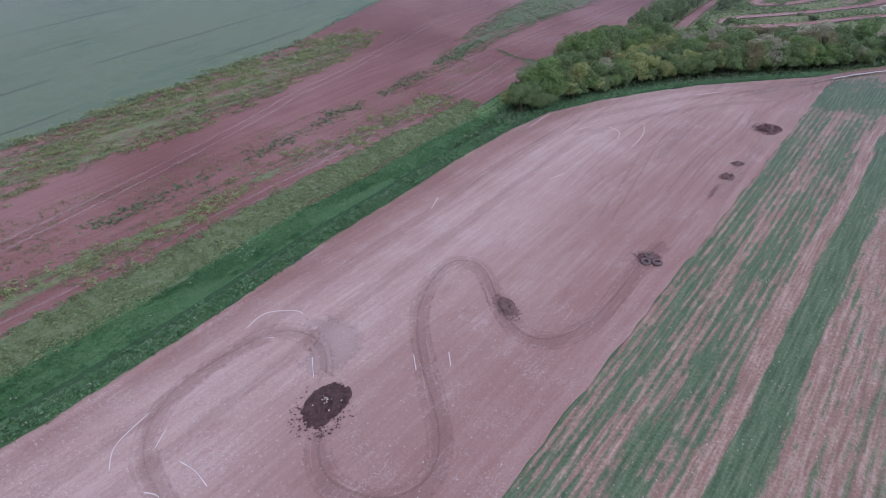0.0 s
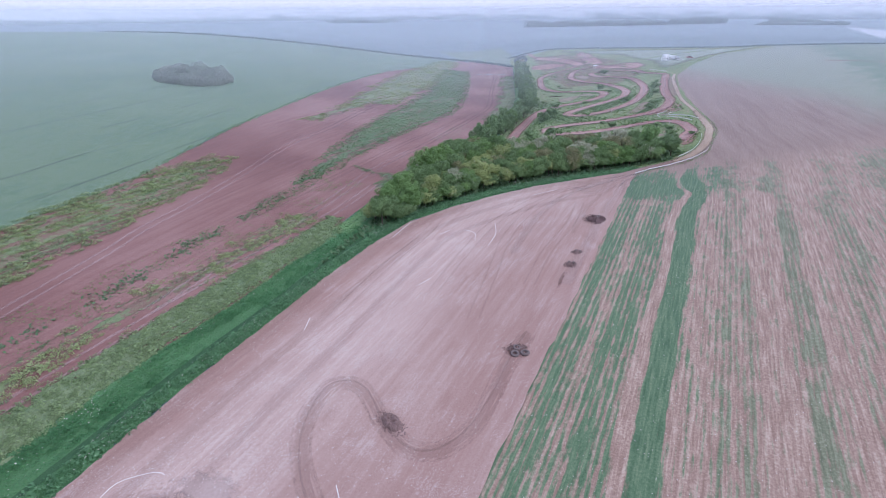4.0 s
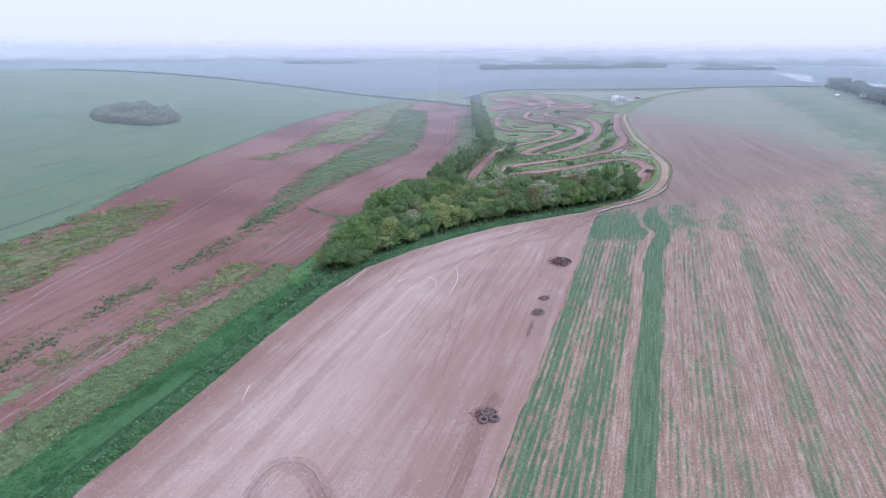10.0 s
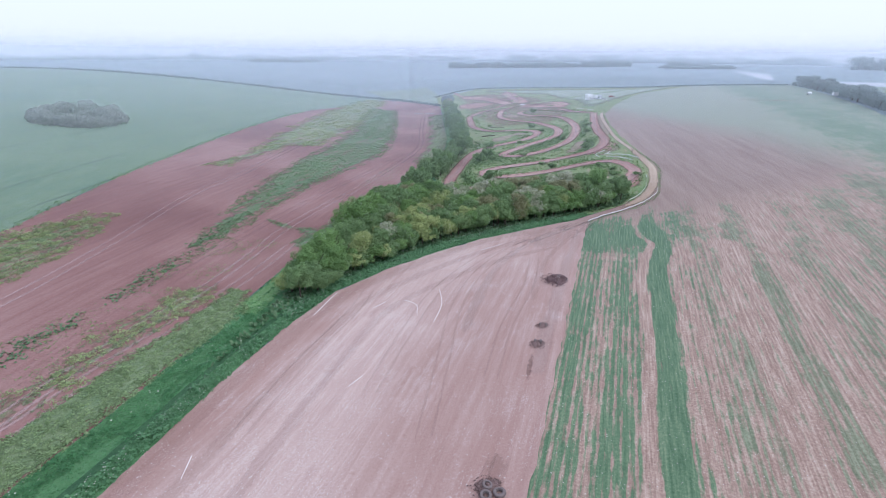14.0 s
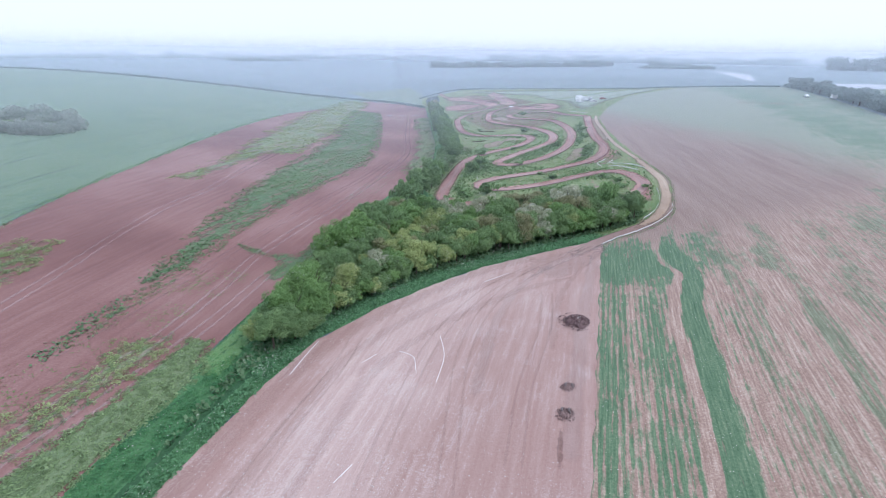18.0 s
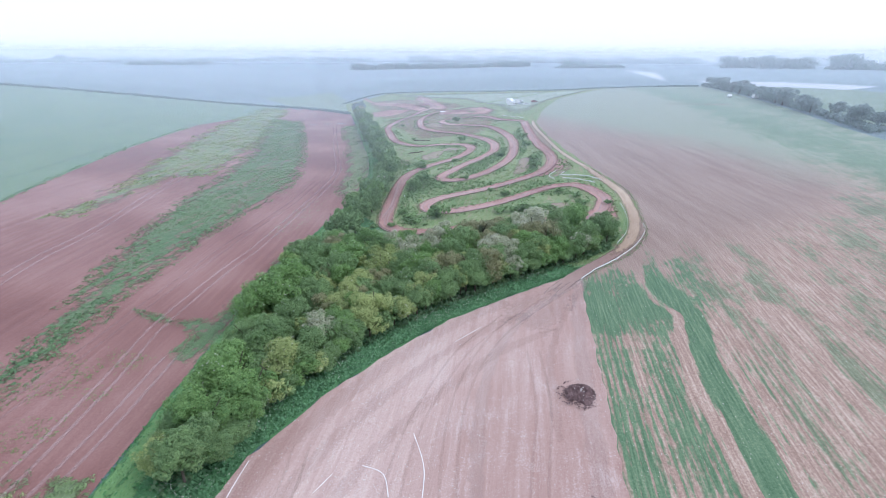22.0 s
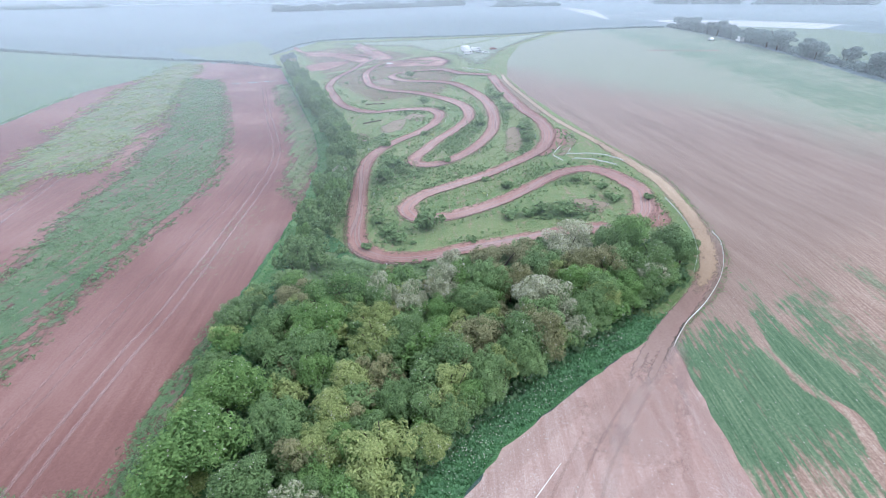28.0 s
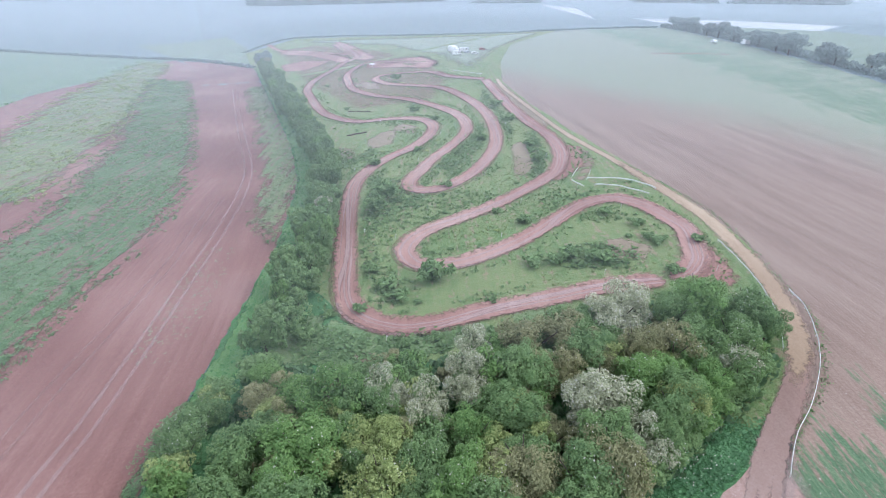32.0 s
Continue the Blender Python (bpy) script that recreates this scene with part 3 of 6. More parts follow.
crop_poly = CROP_E + [(80, 519)] + FAR_HEDGE[3:] + [(-520, 300), (-300, -60), (-150, -60)]
sheet("crop_field", crop_poly, 0.06, M_CROP, "blue-green young wheat field on a rise", "field", 6, 0.3, 9.0, 2)
red_poly = CROP_E + [(80, 519), (100, 490)] + VERGE_W[::-1] + [(-120, -40)]
sheet("red_soil_field", red_poly, 0.04, M_RED, "bare red-brown soil field with weeds coming through", "field", 4, 0.3, 7.0, 3)
verge_poly = VERGE_W + HEDGE_E + TILL_W[::-1]
sheet("grass_verge", verge_poly, 0.10, M_VERGE, "lush green grass bank beside the hedge", "verge", 2, 0.35, 5.0, 4)
till_poly = TILL_W + TILL_E
sheet("tilled_field", till_poly, 0.14, M_TILLED, "pale pinkish tilled stony soil field", "field", 1.5, 0.2, 5.0, 5)
striped_poly = [(-32, -25), (-15, 0), (-1, 23.7), (64, 121.5), (69, 121.5), (79, 126), (85, 129), (89, 132.5), (94, 137.5), (100, 145.5), (105, 154.5), (109.5, 165.5), (116, 181.5), (124, 205), (138, 236), (157, 272), (186, 308), (228, 349), (300, 372), (345, 325), (268, 228), (238, 190), (216, 164), (175, 105), (110, 20), (50, -50)]
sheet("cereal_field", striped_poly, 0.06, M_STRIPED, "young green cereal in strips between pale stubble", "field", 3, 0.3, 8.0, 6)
moto_poly = [(69, 124), (80, 126.5), (90, 131.5), (96, 137), (103, 145.5), (108, 154), (113, 165), (119, 181), (128, 204), (142, 235), (161, 271), (190, 306), (232, 346), (300, 373), (290, 390), (248, 445), (182, 560), (130, 525), (113, 452), (106, 386), (88, 307), (76, 257), (66, 228), (57, 209), (49, 194), (43, 180), (45, 158), (60, 140)]
sheet("motocross_ground", moto_poly, 0.12, M_MOTO, "rough grass round the dirt track and paddock", "grass", 4, 0.3, 7.0, 7)
FOOT = [(-74, -32)] + TILL_W[1:11]
olive_poly = beside(FOOT[:10], 8.8) + [(-9.5, 108), (-13, 110)] + beside(FOOT[:10], 16.2)[::-1]
clump_poly = beside(FOOT[:10], 17.3) + [(-15, 112), (-21, 112)] + beside(FOOT[:10], 25.0)[::-1]
sheet("weed_strip", olive_poly, 0.115, M_STRIP, "dense grey-green weed strip beside the grass bank", "weeds", 1.5, 0.3, 1.6, 8, 1.1)
upper_poly = [(-84, 40), (-64, 75), (-54.5, 96), (-51, 110), (-46, 124), (-42.5, 138), (-42, 150), (-50, 150), (-57, 140), (-61, 132), (-67, 119), (-89, 66)]
sheet("weed_patch", clump_poly, 0.07, M_OLIVE, "clumps of yellow-green weeds spreading on red soil", "weeds", 1.5, 0.3, 1.5, 20, 5.0)
sheet("weed_band", upper_poly, 0.10, M_OLIVE, "yellow-green weed band along the wheat", "weeds", 1.5, 0.5, 2.0, 9, 8.0)
green_poly = [(-27, 112), (-18, 130), (-3, 164), (12, 191), (21, 204), (30, 219), (38, 238), (46, 273), (60, 345), (72, 420), (52, 430), (37, 358), (25, 290), (9, 240), (-3, 212), (-14, 178), (-22, 142)]
sheet("green_strip", green_poly, 0.10, M_WEED, "dark green leafy strip in red soil", "weeds", 1.5, 0.5, 2.5, 10, 6.0)
bank_weeds = [(24, 167), (9.5, 142), (4.5, 132), (1.5, 126.5), (-2.5, 127.2), (-4, 129), (0, 133.8), (-1, 137), (-7.5, 144), (-8.5, 147.5), (-0.4, 141), (3.5, 139), (9, 148), (17, 161)]
sheet("mown_strip", VERGE_W[7:19] + beside(VERGE_W, -4.6)[7:19][::-1], 0.125, M_MOWN, "bright mown grass strip along the wood and hedge", "grass strip", 1.5, 0.15, 1.2, 16, 0.7)
sheet("meadow", [(30, 168), (36, 178), (45, 168), (50, 161), (60, 157), (70, 152.5), (66, 149.5), (52, 153), (42, 156.5), (34, 162)], 0.13, M_MEADOW, "light green rough grass between wood and track", "grass", 1.5, 0.3, 1.5, 17, 2.0)
sheet("paddock_grass", [(150, 292), (184, 301), (225, 336), (300, 371), (292, 392), (248, 447), (182, 556), (170, 520), (196, 440), (190, 380), (170, 330)], 0.132, M_PADDOCK, "pale short grass of the paddock", "grass", 3, 0.4, 6.0, 18, 25.0)
sheet("weed_patch", bank_weeds, 0.08, M_WEED, "green weeds spreading from the hedge bank", "weeds", 1.5, 0.5, 0.9, 15, 2.6)
hedge_side = [(42, 193), (53, 209), (63, 228), (73, 257), (85, 307), (103, 382), (88, 382), (74, 325), (65, 288), (57, 256), (50, 233), (41, 210)]
sheet("weed_patch", hedge_side, 0.085, M_THIN_WEED, "thin green weeds between wheel ruts and hedge", "weeds", 1.5, 0.5, 2.5, 19, 6.0)
far_olive = [(-34, 200), (-26, 216), (-18, 237), (-12, 266), (4, 331), (31, 432), (58, 515), (78, 500), (60, 435), (42, 350), (24, 285), (9, 243), (-3, 240), (-11, 220), (-22, 200)]
sheet("weed_patch", far_olive, 0.09, M_GREYOLIVE, "pale olive weed patch in red soil", "weeds", 2, 0.6, 2.5, 11, 7.0)

sheet("far_pasture", [(84, 522), (104, 492), (118, 462), (140, 560), (150, 660), (70, 640)], 0.1, M_PASTURE, "pale yellow-green pasture behind the far hedge", "field", 6, 0.4, 9.0, 12)
sheet("far_pasture", [(222, 158), (272, 218), (345, 312), (372, 330), (380, 240), (330, 150), (250, 90)], 0.1, M_PASTURE, "pale green field behind the lane trees", "field", 6, 0.4, 9.0, 13)
sheet("white_field", [(1290, 1400), (1120, 1090), (372, 335), (378, 246), (440, 258), (475, 370)], 0.14, M_FLEECE, "field under pale crop covers in the distance", "field", 12, 0.4, 14.0, 14)

# ---- dirt track, paths and wheel marks ----
LOOP_A = [(160, 281), (145.9, 256.2), (135.4, 236.8), (127.4, 220.4), (122.7, 208.7), (117.8, 199.9), (112.6, 193.5), (105.5, 187.9), (99, 185.7), (91.4, 184.6), (84.6, 183.8), (78.8, 183.8), (73.4, 183.9), (68.3, 184), (63.4, 182.5), (60.2, 179.3), (59.7, 175.3), (61.4, 172.8), (65.1, 170.8), (70.3, 169.8), (76.2, 169.4), (83.5, 170), (90.4, 171), (96.8, 171.2), (101.7, 168.6), (102.5, 162.8), (101.3, 157.3), (99.7, 152.9), (96.4, 149.6), (93.1, 146.7), (88.6, 145.2), (85, 146)]
LOOP_B = [(85, 146), (80.6, 148.6), (75.4, 151.4), (69.7, 153.7), (63.4, 156.3), (57.9, 158.3), (52.5, 160.2), (48.6, 162.8), (46.5, 166.2), (45.8, 170.7), (47.7, 176.8), (51.7, 185.1), (56.7, 195.1), (62.6, 206.1), (69, 215.8), (76.8, 222.6), (84.9, 226.6), (92.5, 229), (102.1, 234.9), (108.7, 243.3), (109.7, 253.2), (104, 261.8), (96.1, 267), (92.6, 277.4), (93, 293), (99, 317), (108, 346), (121, 370), (138, 392), (159, 415), (173, 425), (181, 452), (193, 501)]
LOOP_C = [(160, 281), (158, 302), (161, 323), (154, 338), (146, 344), (139, 337), (136, 318), (140, 301), (142, 287), (139, 272), (133.7, 255.6), (128.5, 242.9), (121.7, 230.3), (113.5, 218.5), (106.5, 210.8), (99, 205.1), (91.4, 200.9), (84.2, 198.9), (79.3, 199.4), (76.8, 202.5), (78, 206.9), (84.3, 211.8), (91.9, 217), (99.1, 220.7), (108.1, 226.4), (113.7, 232.5), (119.2, 242.7), (122.1, 254.7), (123.5, 271), (123, 286), (120, 302), (121, 323), (128, 344), (141, 372), (159, 395), (171, 400), (174, 379), (175, 355)]
BERM = (0.0, 0.32, 0.1, 0.02, 0.04, 0.02, 0.1, 0.3, 0.0)
for i, (pts, w) in enumerate(((LOOP_A, 5.3), (LOOP_B, 5.3), (LOOP_C, 5.3), ([(156, 552), (151, 504), (163, 469), (174, 439)], 5.0))):
    tagged(ribbon("dirt_track", pts, w, 0.16 + 0.012 * i, M_TRACK, 1.2, BERM, 0.03, i), "winding red dirt motocross track with raised berms", "track", kind="structure")
for i, pts in enumerate((LOOP_A, LOOP_B, LOOP_C)):  # riders keep to the outside of each bend
    c = spline(pts, 3.0)
    d = [(c[min(j + 1, len(c) - 1)] - c[max(j - 1, 0)]).normalized() for j in range(len(c))]
    bend = np.array([d[max(j - 1, 0)].cross(d[min(j + 1, len(c) - 1)]) for j in range(len(c))])
    bend = np.convolve(bend, np.ones(5) / 5, "same")
    lane = [p + Vector((v.y, -v.x)) * (1.55 * math.tanh(4.5 * b) + 0.35 * math.sin(j * 0.33)) for j, (p, v, b) in enumerate(zip(c, d, bend.tolist()))]
    tagged(ribbon("track_line", lane, 1.15, 0.235 + 0.004 * i, M_LANE, 1.2, (0, 0.01, 0), 0.08, 50 + i), "pale dusty riding line worn into red dirt", "riding line", kind="structure")
    for k, (off, wide, dirt) in enumerate(((-0.8, 0.55, M_LANE), (0.9, 0.6, M_LANE), (1.75, 0.7, M_SHOULDER), (-1.8, 0.8, M_SHOULDER), (0.2, 0.4, M_LANE))):
        run = [p + Vector((v.y, -v.x)) * (off + 0.5 * math.tanh(4.5 * b) + 0.3 * math.sin(j * 0.21 + 2.1 * k)) for j, (p, v, b) in enumerate(zip(c, d, bend.tolist()))]
        tagged(ribbon("track_line", run, wide, 0.25 + 0.004 * k + 0.001 * i, dirt, 1.2, (0, -0.02, 0), 0.2, 53 + 3 * k + i), "pale dusty riding line worn into red dirt" if dirt == M_LANE else "dark damp rut along the dirt track", "riding line", kind="structure")
WAY = [(57, 118.5), (61.5, 120.5), (65.5, 122), (70, 123.3), (75.8, 124.7), (79.9, 126), (84.2, 127.9), (89.1, 131.4), (92.8, 135), (96.4, 139), (101.8, 146.5), (106.4, 154), (110.9, 165), (117.2, 181), (125.5, 204.3), (140, 235), (152, 259), (163, 277)]
tagged(ribbon("field_path", WAY[12:], 2.3, 0.194, M_PATH, 1.5, (0, 0.03, 0.0, 0.03, 0), 0.03, 7), "narrow worn path along the far field edge", "path", kind="structure")
tagged(ribbon("field_path", WAY[:8], 3.5, 0.186, M_PINK, 1.5, (0, 0.03, 0.0, 0.05, 0.06, 0.05, 0, 0.03, 0), 0.03, 8, None, 9.0), "pinkish dirt path leaving the tilled field", "path", kind="structure")
tagged(ribbon("field_path", WAY[4:14], 3.5, 0.19, M_PATH, 1.5, (0, 0.03, 0.0, 0.05, 0.06, 0.05, 0, 0.03, 0), 0.03, 5, None, 9.0), "worn dirt path along the field edge", "path", kind="structure")
for side, label in ((-0.95, "pinkish wheel rut in the field path"), (0.95, "pinkish wheel rut in the field path")):
    c = spline(WAY[:6], 3.0)
    rut = []
    for j, p in enumerate(c):
        d = (c[min(j + 1, len(c) - 1)] - c[max(j - 1, 0)]).normalized()
        rut.append(p + Vector((d.y, -d.x)) * side * (1.1 - 0.5 * j / len(c)))
    tagged(ribbon("path_rut", rut, 1.4, 0.235, M_PINK, 1.5, (0, -0.02, 0), 0.05, 6), label, "wheel rut", kind="structure")
M_BARE_FAR = soil("thin_red_soil", (0.4, 0.26, 0.21), (0.33, 0.2, 0.16), (0.26, 0.145, 0.115), streak=0.2, worn=0.42, sheen=0.15)
M_CORNER = soil("trampled_soil", (0.52, 0.395, 0.35), (0.45, 0.325, 0.28), (0.37, 0.25, 0.21), streak=0.3, worn=0.25)
BARE = (
    ("red", 0.150, 3.0, [(96.5, 152.1), (99.5, 149.5), (97, 144.6), (94.5, 140.8), (91.3, 138.5), (89, 138.6), (88, 141.5), (85.5, 144.4), (84.5, 147), (89.6, 147), (92.6, 148.5)]),
    ("red", 0.146, 7.0, [(184, 497), (198, 492), (182, 414), (172, 402), (166, 420)]),
    ("red", 0.142, 7.0, [(154, 516), (169, 478), (171, 426), (167, 410), (156, 416), (154, 464), (143, 492)]),
    ("red", 0.138, 6.0, [(128, 447), (146, 451), (160, 430), (134, 413), (121, 419)]),
    ("red", 0.146, 6.0, [(169, 409), (192, 378), (183, 347), (165, 327), (164, 352), (155, 381)]),
    ("tan", 0.136, 2.5, [(110, 209.5), (117, 210.5), (107, 195.5), (99, 188), (96.5, 193)]),
    ("tan", 0.136, 2.0, [(77.9, 247), (81, 240), (75.5, 229.5), (72.6, 235)]),
    ("tan", 0.138, 3.0, [(86, 246), (94, 251), (100.5, 249), (91, 236), (82, 236)]),
    ("red", 0.150, 2.5, [(121, 200.5), (120, 193), (111.5, 184.2), (101.5, 182), (98.5, 186), (109, 190.5)]),
    ("tan", 0.140, 3.0, [(157, 281), (158.5, 266), (128, 209.5), (124, 216.5), (141, 249)]),
    ("tan", 0.142, 1.6, [(120.5, 191.5), (113.9, 183.6), (104.5, 178.3), (103.5, 180.8), (112, 186.6), (118, 192.5)]),
    ("tan", 0.144, 2.0, [(86.5, 150.2), (92, 153), (91, 158.5), (87.5, 160.5), (84, 156)]),
    ("tan", 0.136, 3.0, [(126, 305), (137, 330), (133, 350), (124, 330)]),
    ("tan", 0.138, 3.0, [(99, 236), (106, 246), (104, 257), (97, 250)]),
    ("pink", 0.150, 5.0, [(50, 108), (58, 112), (67, 119.5), (73, 122.3), (72, 125), (62, 123), (50, 121.5), (44, 116)]),
    ("far", 0.134, 14.0, [(100, 285), (130, 268), (160, 300), (192, 372), (196, 430), (180, 505), (146, 520), (132, 440), (112, 370)]),
    ("tan", 0.131, 1.5, [(41.2, 162.5), (44.6, 160.2), (42.8, 157.4), (40, 159.2)]),
)
for i, (what, lift, fade, poly) in enumerate(BARE):
    sheet("bare_patch", poly, lift, {"red": M_TRACK, "far": M_BARE_FAR, "tan": M_TAN, "pink": M_CORNER}[what], {"red": "bare red dirt beside the track", "far": "thin red soil showing through rough grass", "tan": "worn tan earth in rough grass", "pink": "pinkish trampled soil at the field corner"}[what], "bare earth", 2.0, 0.3, 2.0 if poly[0][1] < 300 else 5.0, 90 + i, fade)
TURNS = (
    ([(21, 60), (16, 53), (12.3, 46.8), (9.4, 42.9), (5.3, 40.4), (1.8, 41.3), (-1, 45.7), (-2.2, 49), (-4, 52.4), (-7.3, 53), (-9.7, 48.5), (-10, 42.5), (-8, 35.4), (-5.9, 30), (-4.8, 25.7), (-5.8, 22.4), (-8.9, 20.6), (-12.5, 21), (-14.6, 22), (-16.2, 24), (-17, 27)], 2.7),
    ([(-18.5, 32), (-19.6, 35.4), (-21.9, 37.7), (-25.7, 38), (-29.6, 34.6), (-32.8, 29.4), (-33.5, 25.6), (-32.4, 22), (-29.7, 19.5), (-27, 17.6), (-23, 16)], 2.5),
)
for i, (pts, w) in enumerate(TURNS):
    tagged(ribbon("wheel_mark", pts, w, 0.165 + 0.006 * i, M_WHEEL, 0.8, (0, -0.01, -0.02, 0.0, 0.0, -0.02, -0.01, 0), 0.05, i + 20), "darker curved wheel marks pressed in pale soil", "wheel marks", kind="structure")
    c = spline(pts, 1.5)
    for off, wide in ((-0.42, 0.4), (0.1, 0.35), (0.45, 0.4)):
        run = [p + Vector((d.y, -d.x)) * (off * w + 0.12 * math.sin(j * 0.5 + 9 * off)) for j, (p, d) in enumerate((c[j], (c[min(j + 1, len(c) - 1)] - c[max(j - 1, 0)]).normalized()) for j in range(len(c)))]
        tagged(ribbon("wheel_mark", run, wide, 0.183 + 0.004 * i, M_WHEELEDGE, 1.0, (0, -0.015, 0), 0.25, i + 25), "thin dark tyre line curving over pale soil", "wheel marks", kind="structure")
tagged(ribbon("wheel_mark", [(28.6, 70.3), (29.6, 72.2), (30.8, 74.4), (31.8, 76)], 0.95, 0.19, M_DRAG, 0.6, (0, -0.01, 0.0, -0.01, 0), 0.15, 28), "dark drag mark behind small earth heaps", "wheel marks", kind="structure")
sheet("bare_patch", [(-24.5, 40.5), (-20, 42), (-16.4, 40.6), (-14.8, 37), (-16.6, 32.8), (-20, 32), (-22.6, 33.2), (-22, 37)], 0.158, M_CHALK, "pale churned chalky soil behind the earth heap", "bare earth", 0.8, 0.3, 0.7, 89, 3.0)
M_HEADLAND = soil("reddish_headland", (0.36, 0.235, 0.205), (0.31, 0.19, 0.16), (0.25, 0.145, 0.12), streak=0.3, worn=0.11)
M_PALE = soil("pale_dry_track", (0.6, 0.5, 0.45), (0.52, 0.41, 0.37), (0.45, 0.34, 0.3), streak=0.4, worn=0.2)
EDGE = TILL_W[1:-2]
for i, (off, w) in enumerate(((1.9, 3.6), (6.8, 2.6), (12.5, 2.4))):
    c = spline(EDGE, 6.0)
    run = []
    for j, p in enumerate(c):
        d = (c[min(j + 1, len(c) - 1)] - c[max(j - 1, 0)]).normalized()
        run.append(p + Vector((d.y, -d.x)) * (off + 0.5 * math.sin(j * 0.37 + i)))
    tagged(ribbon("headland_track", run, w, 0.158 + 0.004 * i, M_HEADLAND, 2.0, (0, 0, 0, 0, 0), 0.12, 70 + i), "reddish worked headland strip in pale soil", "headland", kind="structure")
for i, (pts, w) in enumerate((([(71, 123.4), (65, 119.6), (58.6, 112.5), (50.5, 101.5), (41.2, 88), (30, 71)], 3.0), ([(69, 122.5), (63, 119.5), (52, 116), (41, 109), (32, 98), (24, 84)], 2.2), ([(66, 119), (57, 113), (47, 104), (38, 90)], 1.6))):
    tagged(ribbon("dry_track", pts, w, 0.174 + 0.004 * i, M_PALE if i < 2 else M_HEADLAND, 2.0, (0, 0, 0, 0, 0), 0.15, 80 + i), "pale driven line on tilled soil", "wheel marks", kind="structure")
for i, pts in enumerate(([(57, 118), (44, 113), (33, 104), (25, 92), (19, 78), (13, 64)], [(48, 117), (36, 111), (24, 100), (16, 88), (8, 74)], [(46, 107), (40, 96), (31, 84), (24, 72)], [(12, 104), (8, 96), (0, 84), (-8, 70)])):
    for side in (-0.9, 0.9):
        tagged(ribbon("wheel_mark", beside(pts, side), 0.5, 0.187 + 0.002 * i, M_TRACE, 1.5, (0, -0.01, 0), 0.25, 95 + i), "faint reddish wheel trace curving over tilled soil", "wheel marks", kind="structure")
RUTS = [(-75, 30), (-62, 62), (-52.5, 90), (-49.4, 102), (-44.4, 115), (-38.5, 134), (-32.5, 157), (-27, 174), (-19, 191), (-11, 215), (0, 246), (12, 282)]
RUTS_E = [(-38, 72), (-27, 94), (-18, 109), (-12.5, 120), (-8.5, 129), (-4, 140), (6.5, 158), (12.4, 166.5), (19.2, 178), (27.4, 192.6), (36.6, 209), (46, 228), (53, 248), (64, 297), (83, 376)]
OLIVE_LINE = beside(FOOT[:10], 16.9) + [(-9, 116), (-2, 130)]
for i, (pts, gap) in enumerate(((RUTS, 0.95), (RUTS_E, 0.95), (OLIVE_LINE, 0.9), ([(-30, 108), (-18, 128), (-4, 152), (9, 174), (19, 189), (29, 205), (40, 226)], 0.85))):
    for s in (-1, 1):
        moved = [(x + s * gap * 0.9, y - s * gap * 0.42) for x, y in pts]
        tagged(ribbon("wheel_rut", moved, 0.75 if i < 3 else 0.6, 0.10, M_RUT if i < 3 else M_RUT_FAINT, 2.0, (0.0, -0.02, 0.0), 0.12, 30 + i), "pale dry wheel rut across red soil", "wheel rut", kind="structure")


# ---- trees, bushes and hedges ----
def crown_mesh(name, kind, seed, r, h, count, leaf, lobes=40, petals=0, low=0.2):
    """Leaf sprays on many small clumps, which sit on a few uneven boughs."""
    rng = np.random.default_rng(seed)

    def unit(v):
        return v / np.linalg.norm(v, axis=1)[:, None]

    k = int(rng.integers(4, 8))
    a = rng.uniform(0, 2 * np.pi, k)
    far = r * rng.uniform(0.15, 0.62, k)
    boughs = np.c_[far * np.cos(a), far * np.sin(a), h * (low + rng.uniform(0.22, 0.5, k))]
    wide = r * rng.uniform(0.34, 0.56, k)
    i = rng.choice(k, lobes, p=wide**2 / (wide**2).sum())
    out = unit(rng.normal(size=(lobes, 3)) + (0, 0, 0.55))
    c = boughs[i] + out * wide[i][:, None] * (1, 1, 0.85)
    rad = r * rng.uniform(0.11, 0.27, lobes)

    def quads(p, nrm, size):
        n = len(p)
        t = unit(np.cross(nrm, rng.normal(size=(n, 3))))
        b = np.cross(nrm, t)
        s = size * rng.uniform(0.55, 1.5, (n, 1))
        return np.stack([p - t * s, p + b * s * 0.5 - nrm * s * 0.15, p + t * s, p - b * s * 0.5 - nrm * s * 0.15], 1).reshape(-1, 3)

    def outer(n, size, lo, hi):
        i = rng.choice(lobes, n, p=rad**2 / (rad**2).sum())
        v = unit(rng.normal(size=(n, 3)) + 0.8 * out[i])
        return quads(c[i] + v * (rad[i] * rng.uniform(lo, hi, n))[:, None], unit(v + (0, 0, 0.4) + rng.normal(0, 0.5, (n, 3))), size)

    def inner(n, size):
        i = rng.choice(k, n, p=wide**2 / (wide**2).sum())
        v = unit(rng.normal(size=(n, 3)))
        return quads(boughs[i] + v * (wide[i] * rng.uniform(0.6, 1.0, n))[:, None], unit(v + rng.normal(0, 0.4, (n, 3))), size)

    n_out = int(count * 0.76)
    q = np.concatenate([outer(n_out, leaf, 0.7, 1.15), inner(count - n_out, leaf * 1.5)])
    crown = mesh_of(name, q.tolist(), np.arange(len(q)).reshape(-1, 4).tolist(), LEAF[kind])
    bloom = None
    if petals:
        q = outer(petals, leaf * 0.75, 1.0, 1.2)
        bloom = mesh_of("blossom", q.tolist(), np.arange(len(q)).reshape(-1, 4).tolist(), M_PETAL)
    return crown, bloom


